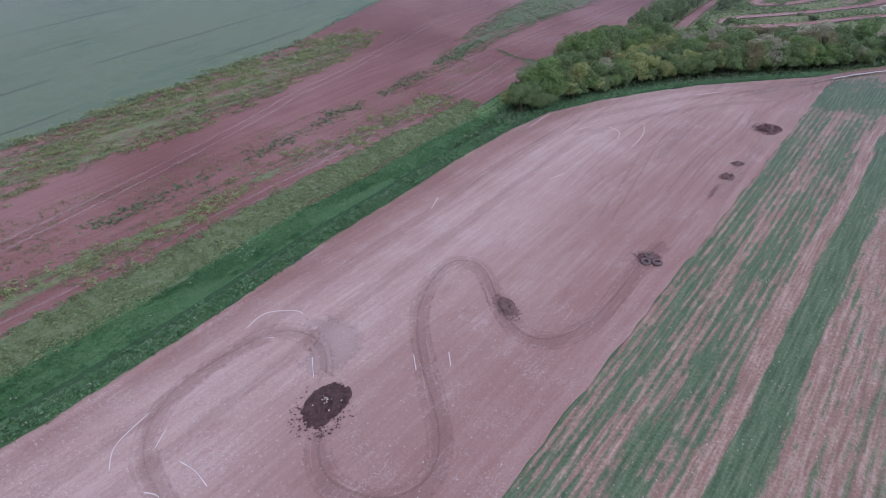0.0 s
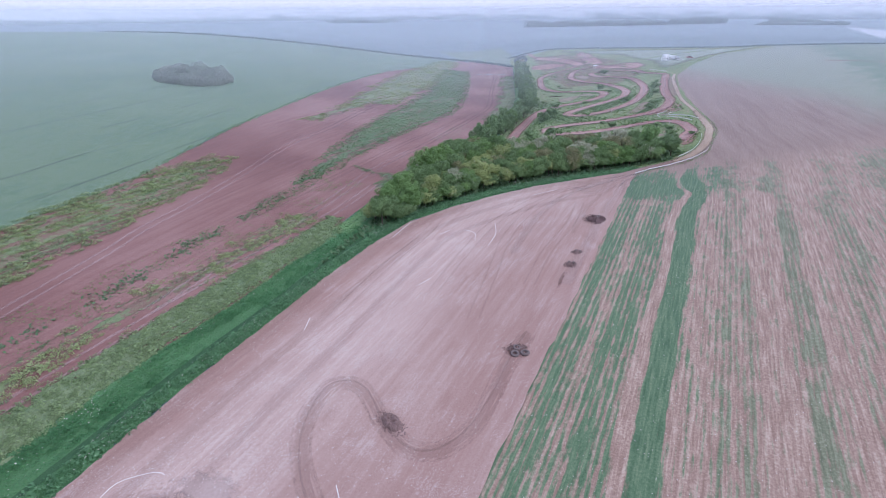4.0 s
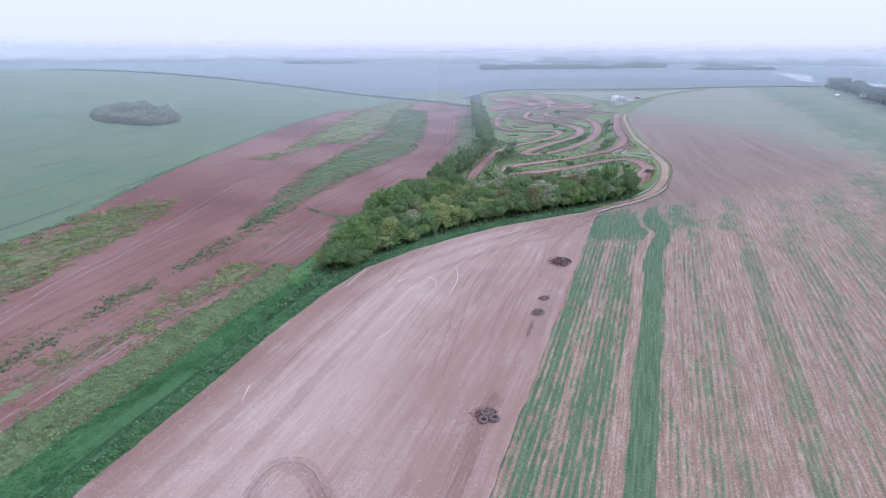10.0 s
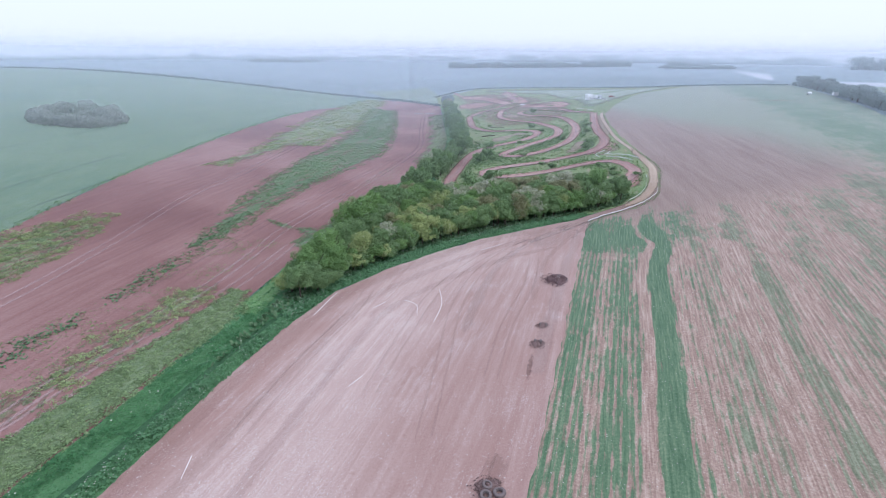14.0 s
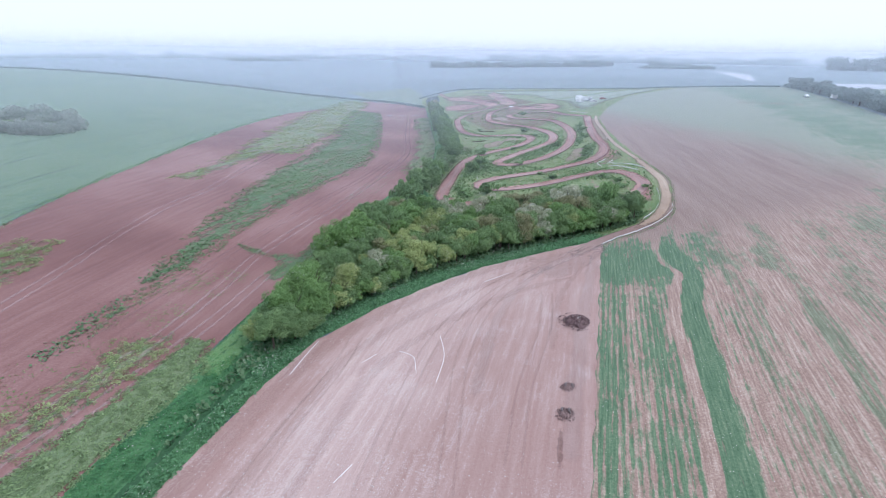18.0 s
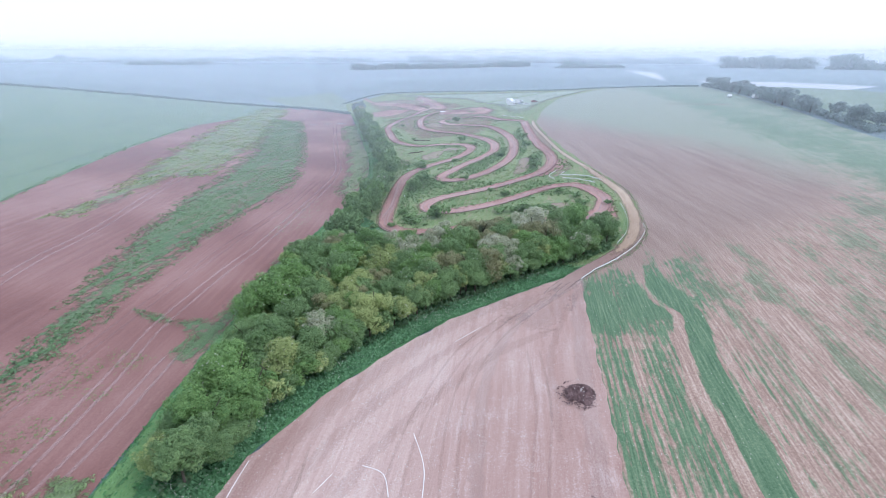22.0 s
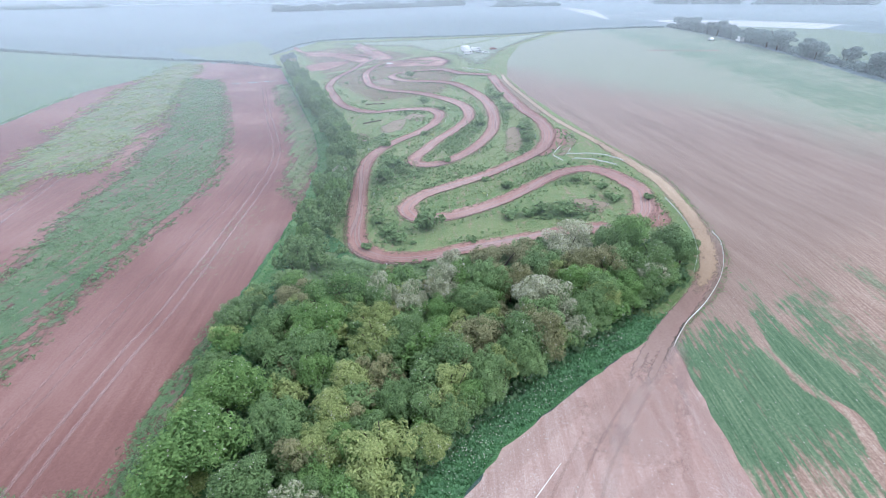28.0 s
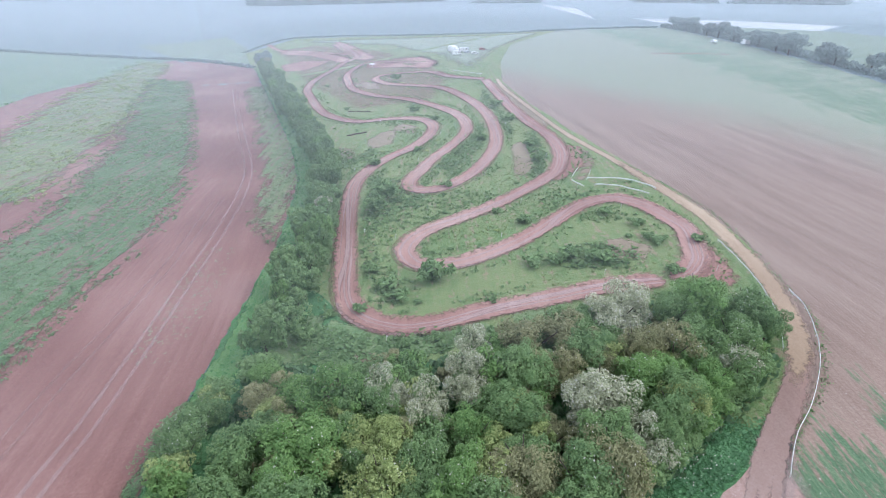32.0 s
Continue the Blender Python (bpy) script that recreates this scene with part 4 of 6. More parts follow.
def tube(bm, a, b, ra, rb, n=6):
    a, b = Vector(a), Vector(b)
    d = (b - a).normalized()
    u = d.orthogonal().normalized()
    w = d.cross(u)
    rings = [[bm.verts.new(p + (u * math.cos(2 * math.pi * i / n) + w * math.sin(2 * math.pi * i / n)) * r) for i in range(n)] for p, r in ((a, ra), (b, rb))]
    for i in range(n):
        bm.faces.new((rings[0][i], rings[0][(i + 1) % n], rings[1][(i + 1) % n], rings[1][i]))
    bm.faces.new(rings[1])


def trunk_mesh(seed, r, h):
    rnd = random.Random(seed)
    bm = bmesh.new()
    tube(bm, (0, 0, -0.3), (0.1, 0.05, 0.35 * h), 0.055 * r, 0.04 * r, 7)
    for i in range(5):
        a = i * 1.26 + rnd.uniform(-0.3, 0.3)
        e = (math.cos(a) * r * 0.5, math.sin(a) * r * 0.5, h * rnd.uniform(0.55, 0.75))
        tube(bm, (0.08, 0.04, 0.3 * h), e, 0.032 * r, 0.012 * r, 5)
    me = bpy.data.meshes.new("trunk")
    bm.to_mesh(me)
    bm.free()
    me.materials.append(M_BARK)
    return me


KINDS, FILL = {}, {}
for n_kind, kind in enumerate(("bright", "dark", "olive", "brown", "blossom")):
    KINDS[kind], FILL[kind] = [], []
    for v in range(4):
        seed = 100 + n_kind * 10 + v
        petals = 1300 if kind == "blossom" else (200 if kind == "olive" and v > 1 else (120 if v == 2 else 0))
        KINDS[kind].append((trunk_mesh(seed, 3.2, 7.2), *crown_mesh("crown", kind, seed, 3.2, 7.2, 9200, 0.105, 50 + 8 * v, petals, 0.13)))
        FILL[kind].append((KINDS[kind][-1][0], *crown_mesh("crown", kind, seed + 400, 3.2, 7.2, 2600, 0.18, 34, petals // 2)))
LIGHT = {kind: [(trunk_mesh(300 + v, 3.2, 7.2), *crown_mesh("crown", kind, 310 + 10 * i + v, 3.2, 7.2, 3000, 0.2, 34, 260 if kind == "blossom" else 0, 0.08)) for v in range(4)] for i, kind in enumerate(("bright", "dark", "blossom", "grey"))}
SCRUB = {}
for n_kind, kind in enumerate(("bright", "dark", "olive", "blossom")):
    SCRUB[kind] = [crown_mesh("foliage", kind, 200 + n_kind * 10 + v, 1.0, 1.6, 480, 0.15, 14, 120 if kind == "blossom" else 0) for v in range(3)]

TREE_LABEL = {
    "bright": "leafy tree with fresh green crown",
    "dark": "dense tree with dark green crown",
    "olive": "broad tree with yellow-green crown",
    "brown": "tree with bronze-tinged young leaves",
    "blossom": "hawthorn tree covered in pale blossom",
    "grey": "hazy grey-green tree",
}
tree_rnd = random.Random(5)


def tree(kind, x, y, r, tall=1.0, where="in the wood", group="trees of the wood", small=False):
    stock = LIGHT if "wood" not in group else (KINDS if r > 2.45 else FILL)
    trunk, crown, bloom = stock[kind][tree_rnd.randrange(4)]
    k = r / 3.2
    ob = new("shrub" if small else "hawthorn" if kind == "blossom" else "tree")
    ob.matrix_world = pose(x, y, hz(x, y), 0, 0, tree_rnd.uniform(0, 360)) @ Matrix.Diagonal((k * tree_rnd.uniform(0.88, 1.15), k * tree_rnd.uniform(0.88, 1.15), k ** 0.6 * tall * tree_rnd.uniform(0.85, 1.12), 1))
    part("trunk", trunk, None, ob)
    part("crown", crown, None, ob)
    if bloom:
        part("blossom", bloom, None, ob, "white blossom clusters")
    return tagged(ob, (TREE_LABEL[kind].replace("tree", "shrub") if small else TREE_LABEL[kind]) + " " + where, "shrub" if small else "tree", group)


def bush(kind, x, y, r, tall=1.0, where="on rough grass", group="bushes of the track"):
    crown, bloom = SCRUB[kind][tree_rnd.randrange(3)]
    ob = new("bush")
    ob.matrix_world = pose(x, y, hz(x, y) - 0.1 * r, 0, 0, tree_rnd.uniform(0, 360)) @ Matrix.Diagonal((r, r, r * tall, 1))
    part("foliage", crown, None, ob)
    if bloom:
        part("blossom", bloom, None, ob, "pale blossom")
    return tagged(ob, f"{'pale flowering' if kind == 'blossom' else 'rounded green'} bush {where}", "bush", group)


WOOD = {
    "blossom": [(57, 135.5, 3.4), (73.6, 129.2, 2.9), (56.7, 127, 2.6), (47.6, 145.2, 2.9), (42.2, 145.4, 2.6), (51.7, 148.4, 2.7), (69.3, 142.6, 3.9), (40.4, 149.5, 1.6), (18.6, 122.6, 3.1)],
    "olive": [(35.8, 144.7, 2.9), (34.2, 139.8, 3.2), (62.8, 129.8, 2.2), (27.9, 123.9, 3.7), (30.8, 136.2, 2.9), (23, 129.2, 2.8), (27.5, 132.2, 2.6), (37.6, 125.6, 3.3), (14.2, 111.8, 3.4)],
    "brown": [(59, 145.7, 3.9), (68.8, 134.7, 2.8), (66.2, 137.8, 2.8), (29.7, 157.5, 1.7), (45.5, 134.2, 3.1), (51.9, 126.6, 3.3)],
    "bright": [(43.9, 139.4, 2.6), (30.6, 148.5, 3.5), (29.8, 159, 2.4), (78.1, 137.8, 3.8), (67.7, 127.4, 3.0), (31.6, 154.1, 2.9), (63, 133.4, 3.0), (40.5, 135.9, 2.6), (35.3, 152.5, 3.1), (16.6, 141.2, 4.0), (11.8, 134.6, 4.2), (27.7, 145.5, 3.0), (23.2, 120.6, 2.7), (5.6, 115.4, 3.9), (2.3, 108.9, 3.4), (9.1, 109.3, 3.3), (7.4, 106.3, 2.3)],
    "dark": [(48.8, 140.2, 3.6), (53.5, 142.6, 3.6), (61.8, 141, 3.8), (72.5, 133.4, 2.9), (76.5, 132.4, 2.6), (53.3, 131.3, 3.5), (48.3, 130.2, 3.3), (41, 131.3, 3.3), (61.5, 126.3, 3.1), (43, 126.6, 2.8), (39.1, 139.9, 2.8), (25.4, 151, 3.2), (22.4, 147.8, 2.8), (25, 141.4, 3.4), (32.5, 130.2, 2.7), (37.9, 148.5, 2.6), (33.5, 127, 2.6), (46.4, 125.6, 2.7), (20, 133.8, 3.4), (16, 128.6, 3.2), (10.5, 121.6, 3.4), (15.2, 118, 2.9), (8.4, 126, 2.8), (0.4, 105.8, 2.9), (1.3, 102.2, 3.0), (22.6, 116.8, 1.9), (64.5, 145.6, 3.0), (74.2, 138, 3.0), (82.3, 134.2, 2.6), (80.6, 130.4, 2.3), (57.5, 123.8, 2.3), (38, 153, 2.2)],
}
FIELD_EDGE = np.array([tuple(p) for p in spline(TILL_W[7:], 1.0)])


def clear_of_field(x, y, gap):
    """Moves a tree back until its crown leaves the herb fringe free."""
    d = np.array((x, y)) - FIELD_EDGE
    far = np.hypot(d[:, 0], d[:, 1])
    i = int(far.argmin())
    k = max(0.0, gap - far[i]) / max(far[i], 0.1)
    return x + d[i, 0] * k, y + d[i, 1] * k


for kind, spots in WOOD.items():
    for x, y, r in spots:
        r = max(r, 2.4) * 1.1
        tree(kind, *clear_of_field(x, y, r + min(3.4, 0.4 + max(0.0, x) * 0.15)), r)

wood_core = [(6, 113), (10, 114), (20, 119), (34, 125), (48, 127), (62, 128), (76, 130), (82, 134), (76, 140), (64, 146), (52, 150), (42, 155), (34, 160), (30, 157), (24, 146), (15, 129)]
for x, y in scatter(wood_core, 190, 77):
    tree(tree_rnd.choice(("dark", "dark", "bright", "brown", "olive", "dark")), x, y, tree_rnd.uniform(1.7, 2.7), tree_rnd.uniform(0.75, 1.1), "under the wood's crowns", "shrubs of the wood", True)
# shrubs that close the wood's western and southern edges
edge_w = spline([(-1.5, 106.5), (3, 117), (7.4, 127.8), (11.8, 137.5), (16.4, 147.5), (20.5, 155.5), (25, 162)], 2.1)
edge_s = spline([(2.5, 105.5), (10, 112.2), (21, 119.2), (33, 124.6), (45, 127.4), (58, 127.8), (68, 128), (77, 130)], 2.6)
for p in edge_w + edge_s:
    tree(tree_rnd.choice(("dark", "bright", "dark", "olive", "dark")), *clear_of_field(p.x + tree_rnd.uniform(-0.5, 0.5), p.y + tree_rnd.uniform(-0.5, 0.5), min(5.2, 2.4 + max(0.0, p.x) * 0.13)), tree_rnd.uniform(1.9, 2.7), tree_rnd.uniform(0.65, 0.95), "along the wood edge", "shrubs of the wood", True)

# the hedge that runs on from the wood
line = spline([(30.8, 163.2), (37.8, 174.5), (45.8, 187.5), (52.8, 200.5), (60, 215), (68, 235), (75.5, 265), (84, 306), (95, 350), (106, 395), (116, 435)], 3.8)
for i, p in enumerate(line):
    d = (line[min(i + 1, len(line) - 1)] - line[max(i - 1, 0)]).normalized()
    for off in (0.0, 2.7):
        if off and p.y < 168:
            continue
        q = p + Vector((d.y, -d.x)) * (off - 0.6 + tree_rnd.uniform(-0.6, 0.6))
        kind = tree_rnd.choice(("dark", "dark", "dark", "bright", "dark", "blossom" if tree_rnd.random() < 0.3 else "dark"))
        tree(kind, q.x, q.y, tree_rnd.uniform(2.1, 3.5) * (1.1 if p.y > 270 else 1), tree_rnd.uniform(0.85, 1.35), "in the hedge row", "hedge trees")
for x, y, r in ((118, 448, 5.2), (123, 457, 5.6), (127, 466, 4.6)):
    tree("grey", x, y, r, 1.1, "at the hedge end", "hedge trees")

# the round thicket in the wheat
def thicket(cx, cy, rx, ry, shrubs, per, leaf, seed):
    """Shrubs grown into one mass: leaf sprays over many small domes."""
    rng = np.random.default_rng(seed)
    a, e = rng.uniform(0, 2 * np.pi, shrubs), np.where(rng.random(shrubs) < 0.82, rng.uniform(0.72, 1.0, shrubs), rng.uniform(0.0, 0.7, shrubs))
    x, y = cx + rx * e * np.cos(a) * 0.94 - ry * e * np.sin(a) * 0.33, cy + rx * e * np.cos(a) * 0.33 + ry * e * np.sin(a) * 0.94
    rad, tall = rng.uniform(1.6, 3.4, shrubs), rng.uniform(2.0, 5.0, shrubs) * np.where(e > 0.7, 1.0, 0.35) + 1.3 * (np.abs(a - 1.2) < 0.9)
    i = np.repeat(np.arange(shrubs), per)
    v = rng.normal(size=(len(i), 3))
    v /= np.linalg.norm(v, axis=1)[:, None]
    p = np.c_[x[i] + v[:, 0] * rad[i], y[i] + v[:, 1] * rad[i], height(x, y)[i] + np.abs(v[:, 2]) * tall[i]]
    t = rng.normal(size=p.shape)
    t /= np.linalg.norm(t, axis=1)[:, None]
    b = np.cross(t, rng.normal(size=p.shape))
    b /= np.linalg.norm(b, axis=1)[:, None]
    s = leaf * rng.uniform(0.6, 1.4, (len(p), 1))
    q = np.stack([p - t * s, p + b * s * 0.6, p + t * s, p - b * s * 0.6], 1).reshape(-1, 3)
    tagged(new("thicket", mesh_of("thicket", q.tolist(), np.arange(len(q)).reshape(-1, 4).tolist(), M_THICKET)), "round grey-green thicket of flowering shrubs in wheat", "thicket", kind="stuff")


M_THICKET = leaves("pale_thicket_leaves", (0.23, 0.29, 0.235), (0.57, 0.6, 0.53), 0.45, 0.5)
thicket(-89, 267, 16, 21, 130, 240, 0.3, 9)
sheet("thicket_grass", [(-89 + 15 * math.cos(k) * 0.94 - 20 * math.sin(k) * 0.33, 267 + 15 * math.cos(k) * 0.33 + 20 * math.sin(k) * 0.94) for k in np.arange(0, 6.2, 0.4).tolist()], 0.12, M_MEADOW, "rough grass inside the ring of shrubs", "grass", 2, 0.3, 2.0, 21, 2.0)

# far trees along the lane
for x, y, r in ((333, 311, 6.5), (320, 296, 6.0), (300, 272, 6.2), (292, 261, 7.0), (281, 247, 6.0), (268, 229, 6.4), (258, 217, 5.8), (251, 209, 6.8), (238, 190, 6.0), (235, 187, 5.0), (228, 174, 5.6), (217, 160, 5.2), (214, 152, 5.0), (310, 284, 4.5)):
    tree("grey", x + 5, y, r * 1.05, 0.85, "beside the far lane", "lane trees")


def hedge(name, pts, wide, tall, leaf, per, label, kind="dark", seed=1, stuff=False):
    """A run of hedge: leaf sprays over a lumpy bank."""
    rng = np.random.default_rng(seed)
    c = np.array([tuple(p) for p in spline(pts, wide * 0.6)])
    n = len(c) * per
    i = np.repeat(np.arange(len(c)), per)
    lump = rng.uniform(0.3 if stuff else 0.55, 1.15, len(c))[i]
    a = rng.uniform(0, np.pi, n)
    p = np.c_[c[i] + rng.normal(0, wide * (0.2 if stuff else 0.3), (n, 2)), np.zeros(n)]
    p[:, :2] += np.c_[np.cos(a), np.zeros(n)] * wide * 0.3
    p[:, 2] = height(p[:, 0], p[:, 1]) + np.sin(a) * tall * lump * rng.uniform(0.7, 1.0, n)
    t = rng.normal(size=(n, 3))
    t /= np.linalg.norm(t, axis=1)[:, None]
    b = np.cross(t, rng.normal(size=(n, 3)))
    b /= np.linalg.norm(b, axis=1)[:, None]
    s = leaf * rng.uniform(0.6, 1.4, (n, 1))
    q = np.stack([p - t * s, p + b * s * 0.6, p + t * s, p - b * s * 0.6], 1).reshape(-1, 3)
    # leaf colour already paled for haze
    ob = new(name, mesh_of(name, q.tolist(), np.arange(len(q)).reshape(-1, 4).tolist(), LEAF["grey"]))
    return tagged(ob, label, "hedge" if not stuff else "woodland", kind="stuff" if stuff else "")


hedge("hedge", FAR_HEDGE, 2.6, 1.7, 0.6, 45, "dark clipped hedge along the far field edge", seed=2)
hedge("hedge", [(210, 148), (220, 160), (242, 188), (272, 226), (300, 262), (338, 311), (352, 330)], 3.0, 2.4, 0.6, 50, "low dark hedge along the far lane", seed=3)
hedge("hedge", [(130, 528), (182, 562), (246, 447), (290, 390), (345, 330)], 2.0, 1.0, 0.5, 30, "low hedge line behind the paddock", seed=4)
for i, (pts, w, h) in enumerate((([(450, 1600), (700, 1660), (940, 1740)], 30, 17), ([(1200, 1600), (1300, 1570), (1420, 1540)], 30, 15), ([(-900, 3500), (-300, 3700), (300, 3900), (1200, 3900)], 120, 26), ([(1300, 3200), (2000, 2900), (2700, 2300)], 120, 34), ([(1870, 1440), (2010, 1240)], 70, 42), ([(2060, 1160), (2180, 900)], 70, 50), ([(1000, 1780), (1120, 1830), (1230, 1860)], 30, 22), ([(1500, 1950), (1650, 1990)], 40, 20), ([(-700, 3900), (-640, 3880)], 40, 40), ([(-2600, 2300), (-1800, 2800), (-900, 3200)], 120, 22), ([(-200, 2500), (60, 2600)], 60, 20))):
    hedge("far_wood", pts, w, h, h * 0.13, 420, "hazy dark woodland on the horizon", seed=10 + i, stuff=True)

# bushes inside the track loops
for x, y, r in ((58.4, 168.4, 2.9), (69, 202.6, 3.0), (64.1, 197.3, 2.6), (82.4, 174.2, 1.7), (81.9, 180.7, 1.1), (73.9, 161.6, 1.9), (79.6, 159.8, 2.1), (82.6, 155.6, 2.0), (76.8, 160.6, 1.8), (92.9, 152.8, 1.7), (96.2, 159.5, 1.6), (95.3, 166.1, 1.5), (87.2, 146.9, 1.5), (97.7, 149, 1.3), (52.7, 171.4, 1.9), (51.8, 168.2, 1.9), (112.7, 204.9, 2.0), (106.8, 195.7, 1.8), (83.1, 199.5, 1.6), (108.5, 219.3, 1.8), (115.7, 264.3, 2.3), (140.8, 321.3, 2.6), (101, 288.1, 1.5), (117.6, 344.8, 1.5), (53.1, 177.7, 1.4), (46.5, 168.8, 1.3), (62.6, 159.2, 1.0), (77.9, 224.5, 2.0), (134.7, 243.2, 2.3), (125.9, 226.2, 2.0), (92.1, 225.3, 1.5), (113.1, 248.3, 1.8), (93.3, 155.1, 1.2), (66.5, 199, 1.8), (110, 200.5, 1.5), (47.5, 158.6, 1.0), (51.5, 157.2, 1.1), (42, 171, 1.2)):
    bush("dark", x, y, r, 0.95 if r > 2.5 else 0.65)
for i in range(70):
    while True:
        x, y = tree_rnd.uniform(50, 165), tree_rnd.uniform(150, 330)
        if inside(moto_poly, x, y) and all((x - a) ** 2 + (y - b) ** 2 > 14 for p in (LOOP_A, LOOP_B, LOOP_C, PATH) for a, b in spline(p, 3.0)):
            break
    bush(tree_rnd.choice(("dark", "dark", "olive")), x, y, tree_rnd.uniform(0.35, 0.8), 0.55)

# ---- weeds, grass and stones ----
def patchy(scale, low, seed):
    def keep(x, y):
        v = noise.noise(Vector((x * scale, y * scale, seed))) * 0.5 + 0.5
        return max(0.0, min(1.0, (v - low) * 4))
    return keep


M_HERB = leaves("dark_herb_leaves", (0.13, 0.29, 0.135), (0.22, 0.41, 0.195), 0.1, 0.48)
M_BANK = leaves("dark_grass_blades", (0.075, 0.215, 0.085), (0.13, 0.31, 0.128), 0.08, 0.48)
M_FRINGE = leaves("fringe_herb_leaves", (0.14, 0.3, 0.145), (0.24, 0.43, 0.215), 0.1, 0.48)
M_CREST = leaves("crest_grass_blades", (0.095, 0.26, 0.098), (0.155, 0.345, 0.132), 0.08, 0.48)
M_ROUGH = leaves("rough_weed_leaves", (0.15, 0.255, 0.10), (0.26, 0.37, 0.165), 0.2, 0.45)
M_TUFT_OLIVE = leaves("weed_leaves", (0.2, 0.275, 0.1), (0.3, 0.37, 0.155), 0.1, 0.45)
M_TUFT_GREY = leaves("grey_weed_leaves", (0.23, 0.28, 0.19), (0.34, 0.38, 0.26))
M_TUFT_DARK = leaves("dark_weed_leaves", (0.11, 0.2, 0.095), (0.19, 0.29, 0.14))
def clumps(name, spots, radius, material, label, per=16, seed=3, tall=0.8, long=1.5, category="weeds"):
    """Low cushions of leaves, drawn out along the worked rows."""
    rng = np.random.default_rng(seed)
    sp = np.asarray(spots, float)
    m = len(sp)
    r = radius * rng.lognormal(0.0, 0.35, m)
    i = np.repeat(np.arange(m), per)
    n = len(i)
    v = rng.normal(size=(n, 3))
    v[:, 2] = np.abs(v[:, 2])
    v /= np.linalg.norm(v, axis=1)[:, None]
    k = rng.uniform(0.55, 1.05, n) * r[i]
    c, w = math.cos(radians(ROW)), math.sin(radians(ROW))
    a, b = v[:, 0] * k * long, v[:, 1] * k
    p = np.c_[sp[i, 0] + a * c - b * w, sp[i, 1] + a * w + b * c, height(sp[:, 0], sp[:, 1])[i] + 0.08 + v[:, 2] * k * tall]
    nrm = v + rng.normal(0, 0.5, (n, 3)) + (0, 0, 0.7)
    nrm /= np.linalg.norm(nrm, axis=1)[:, None]
    t = np.cross(nrm, rng.normal(size=(n, 3)))
    t /= np.linalg.norm(t, axis=1)[:, None]
    u = np.cross(nrm, t)
    size = (1.15 / math.sqrt(per) * r[i] * rng.uniform(0.6, 1.4, n))[:, None]
    q = np.stack([p - t * size, p + u * size * 0.6, p + t * size, p - u * size * 0.6], 1).reshape(-1, 3)
    return tagged(new(name, mesh_of(name, q.tolist(), np.arange(4 * n).reshape(-1, 4).tolist(), material)), label, category, kind="stuff")


def in_rows(spots, gap, stray, seed):
    """Moves each plant onto the nearest worked row."""
    rng = np.random.default_rng(seed)
    sp = np.asarray(spots, float)
    c, w = math.cos(radians(ROW)), math.sin(radians(ROW))
    along, across = sp[:, 0] * c + sp[:, 1] * w, -sp[:, 0] * w + sp[:, 1] * c
    across = np.round(across / gap) * gap + rng.normal(0, stray, len(sp))
    return np.c_[along * c - across * w, along * w + across * c]


def rowy(low, seed, near=0.16, far=0.045):
    """Plants come in drawn-out patches along the rows."""
    c, w = math.cos(radians(ROW)), math.sin(radians(ROW))

    def keep(x, y):
        v = noise.noise(Vector(((x * c + y * w) * far, (-x * w + y * c) * near, seed))) + 0.5 * noise.noise(Vector((x * 0.3, y * 0.3, seed + 4.0)))
        return max(0.0, min(1.0, (v * 0.5 + 0.5 - low) * 5))
    return keep


M_WEED_GREY = leaves("silvery_weed_leaves", (0.2, 0.285, 0.15), (0.31, 0.4, 0.22), 0.15, 0.45)
M_WEED_STRIP = leaves("strip_weed_leaves", (0.235, 0.335, 0.155), (0.37, 0.47, 0.23), 0.12, 0.45)
M_WEED_PALE = leaves("pale_weed_leaves", (0.3, 0.385, 0.16), (0.44, 0.52, 0.25), 0.1, 0.45)
M_WEED_ROW = leaves("row_weed_leaves", (0.17, 0.29, 0.135), (0.27, 0.4, 0.2), 0.1, 0.45)
clumps("weeds", in_rows(scatter(olive_poly, 6500, 21), 0.7, 0.2, 1), 0.3, M_WEED_STRIP, "dense grey-green weeds beside the grass bank", 20, 21, 0.7, 1.2)
clumps("weeds", in_rows(scatter(clump_poly, 760, 61, rowy(0.45, 1.0, 0.3, 0.06)), 1.5, 0.45, 5), 0.46, M_WEED_PALE, "yellow-green weed clumps on red soil", 44, 61, 0.8, 1.5)
clumps("weeds", scatter(clump_poly, 900, 62, rowy(0.36, 2.0)), 0.24, M_WEED_GREY, "small grey-green weeds on red soil", 20, 62)
clumps("weeds", in_rows(scatter(upper_poly, 1500, 22, rowy(0.4, 3.0, 0.3, 0.05)), 2.1, 0.35, 2), 0.55, M_WEED_PALE, "yellow-green weed clumps beside the wheat", 44, 22, 0.8, 1.7)
clumps("weeds", scatter(upper_poly, 1300, 63, rowy(0.36, 4.0)), 0.36, M_WEED_GREY, "grey-green weeds beside the wheat", 22, 63)
clumps("weeds", in_rows(scatter(green_poly, 8500, 23, rowy(0.26, 5.0)), 1.0, 0.18, 3), 0.29, M_WEED_ROW, "green leafy plants in rows", 18, 23, 0.75, 1.3)
clumps("weeds", in_rows(scatter(far_olive, 2400, 24, rowy(0.4, 6.0, 0.3, 0.05)), 2.2, 0.35, 4), 0.5, M_WEED_PALE, "pale olive weeds on red soil", 22, 24, 0.7, 1.8)
weed_line = []
wl = np.random.default_rng(8)
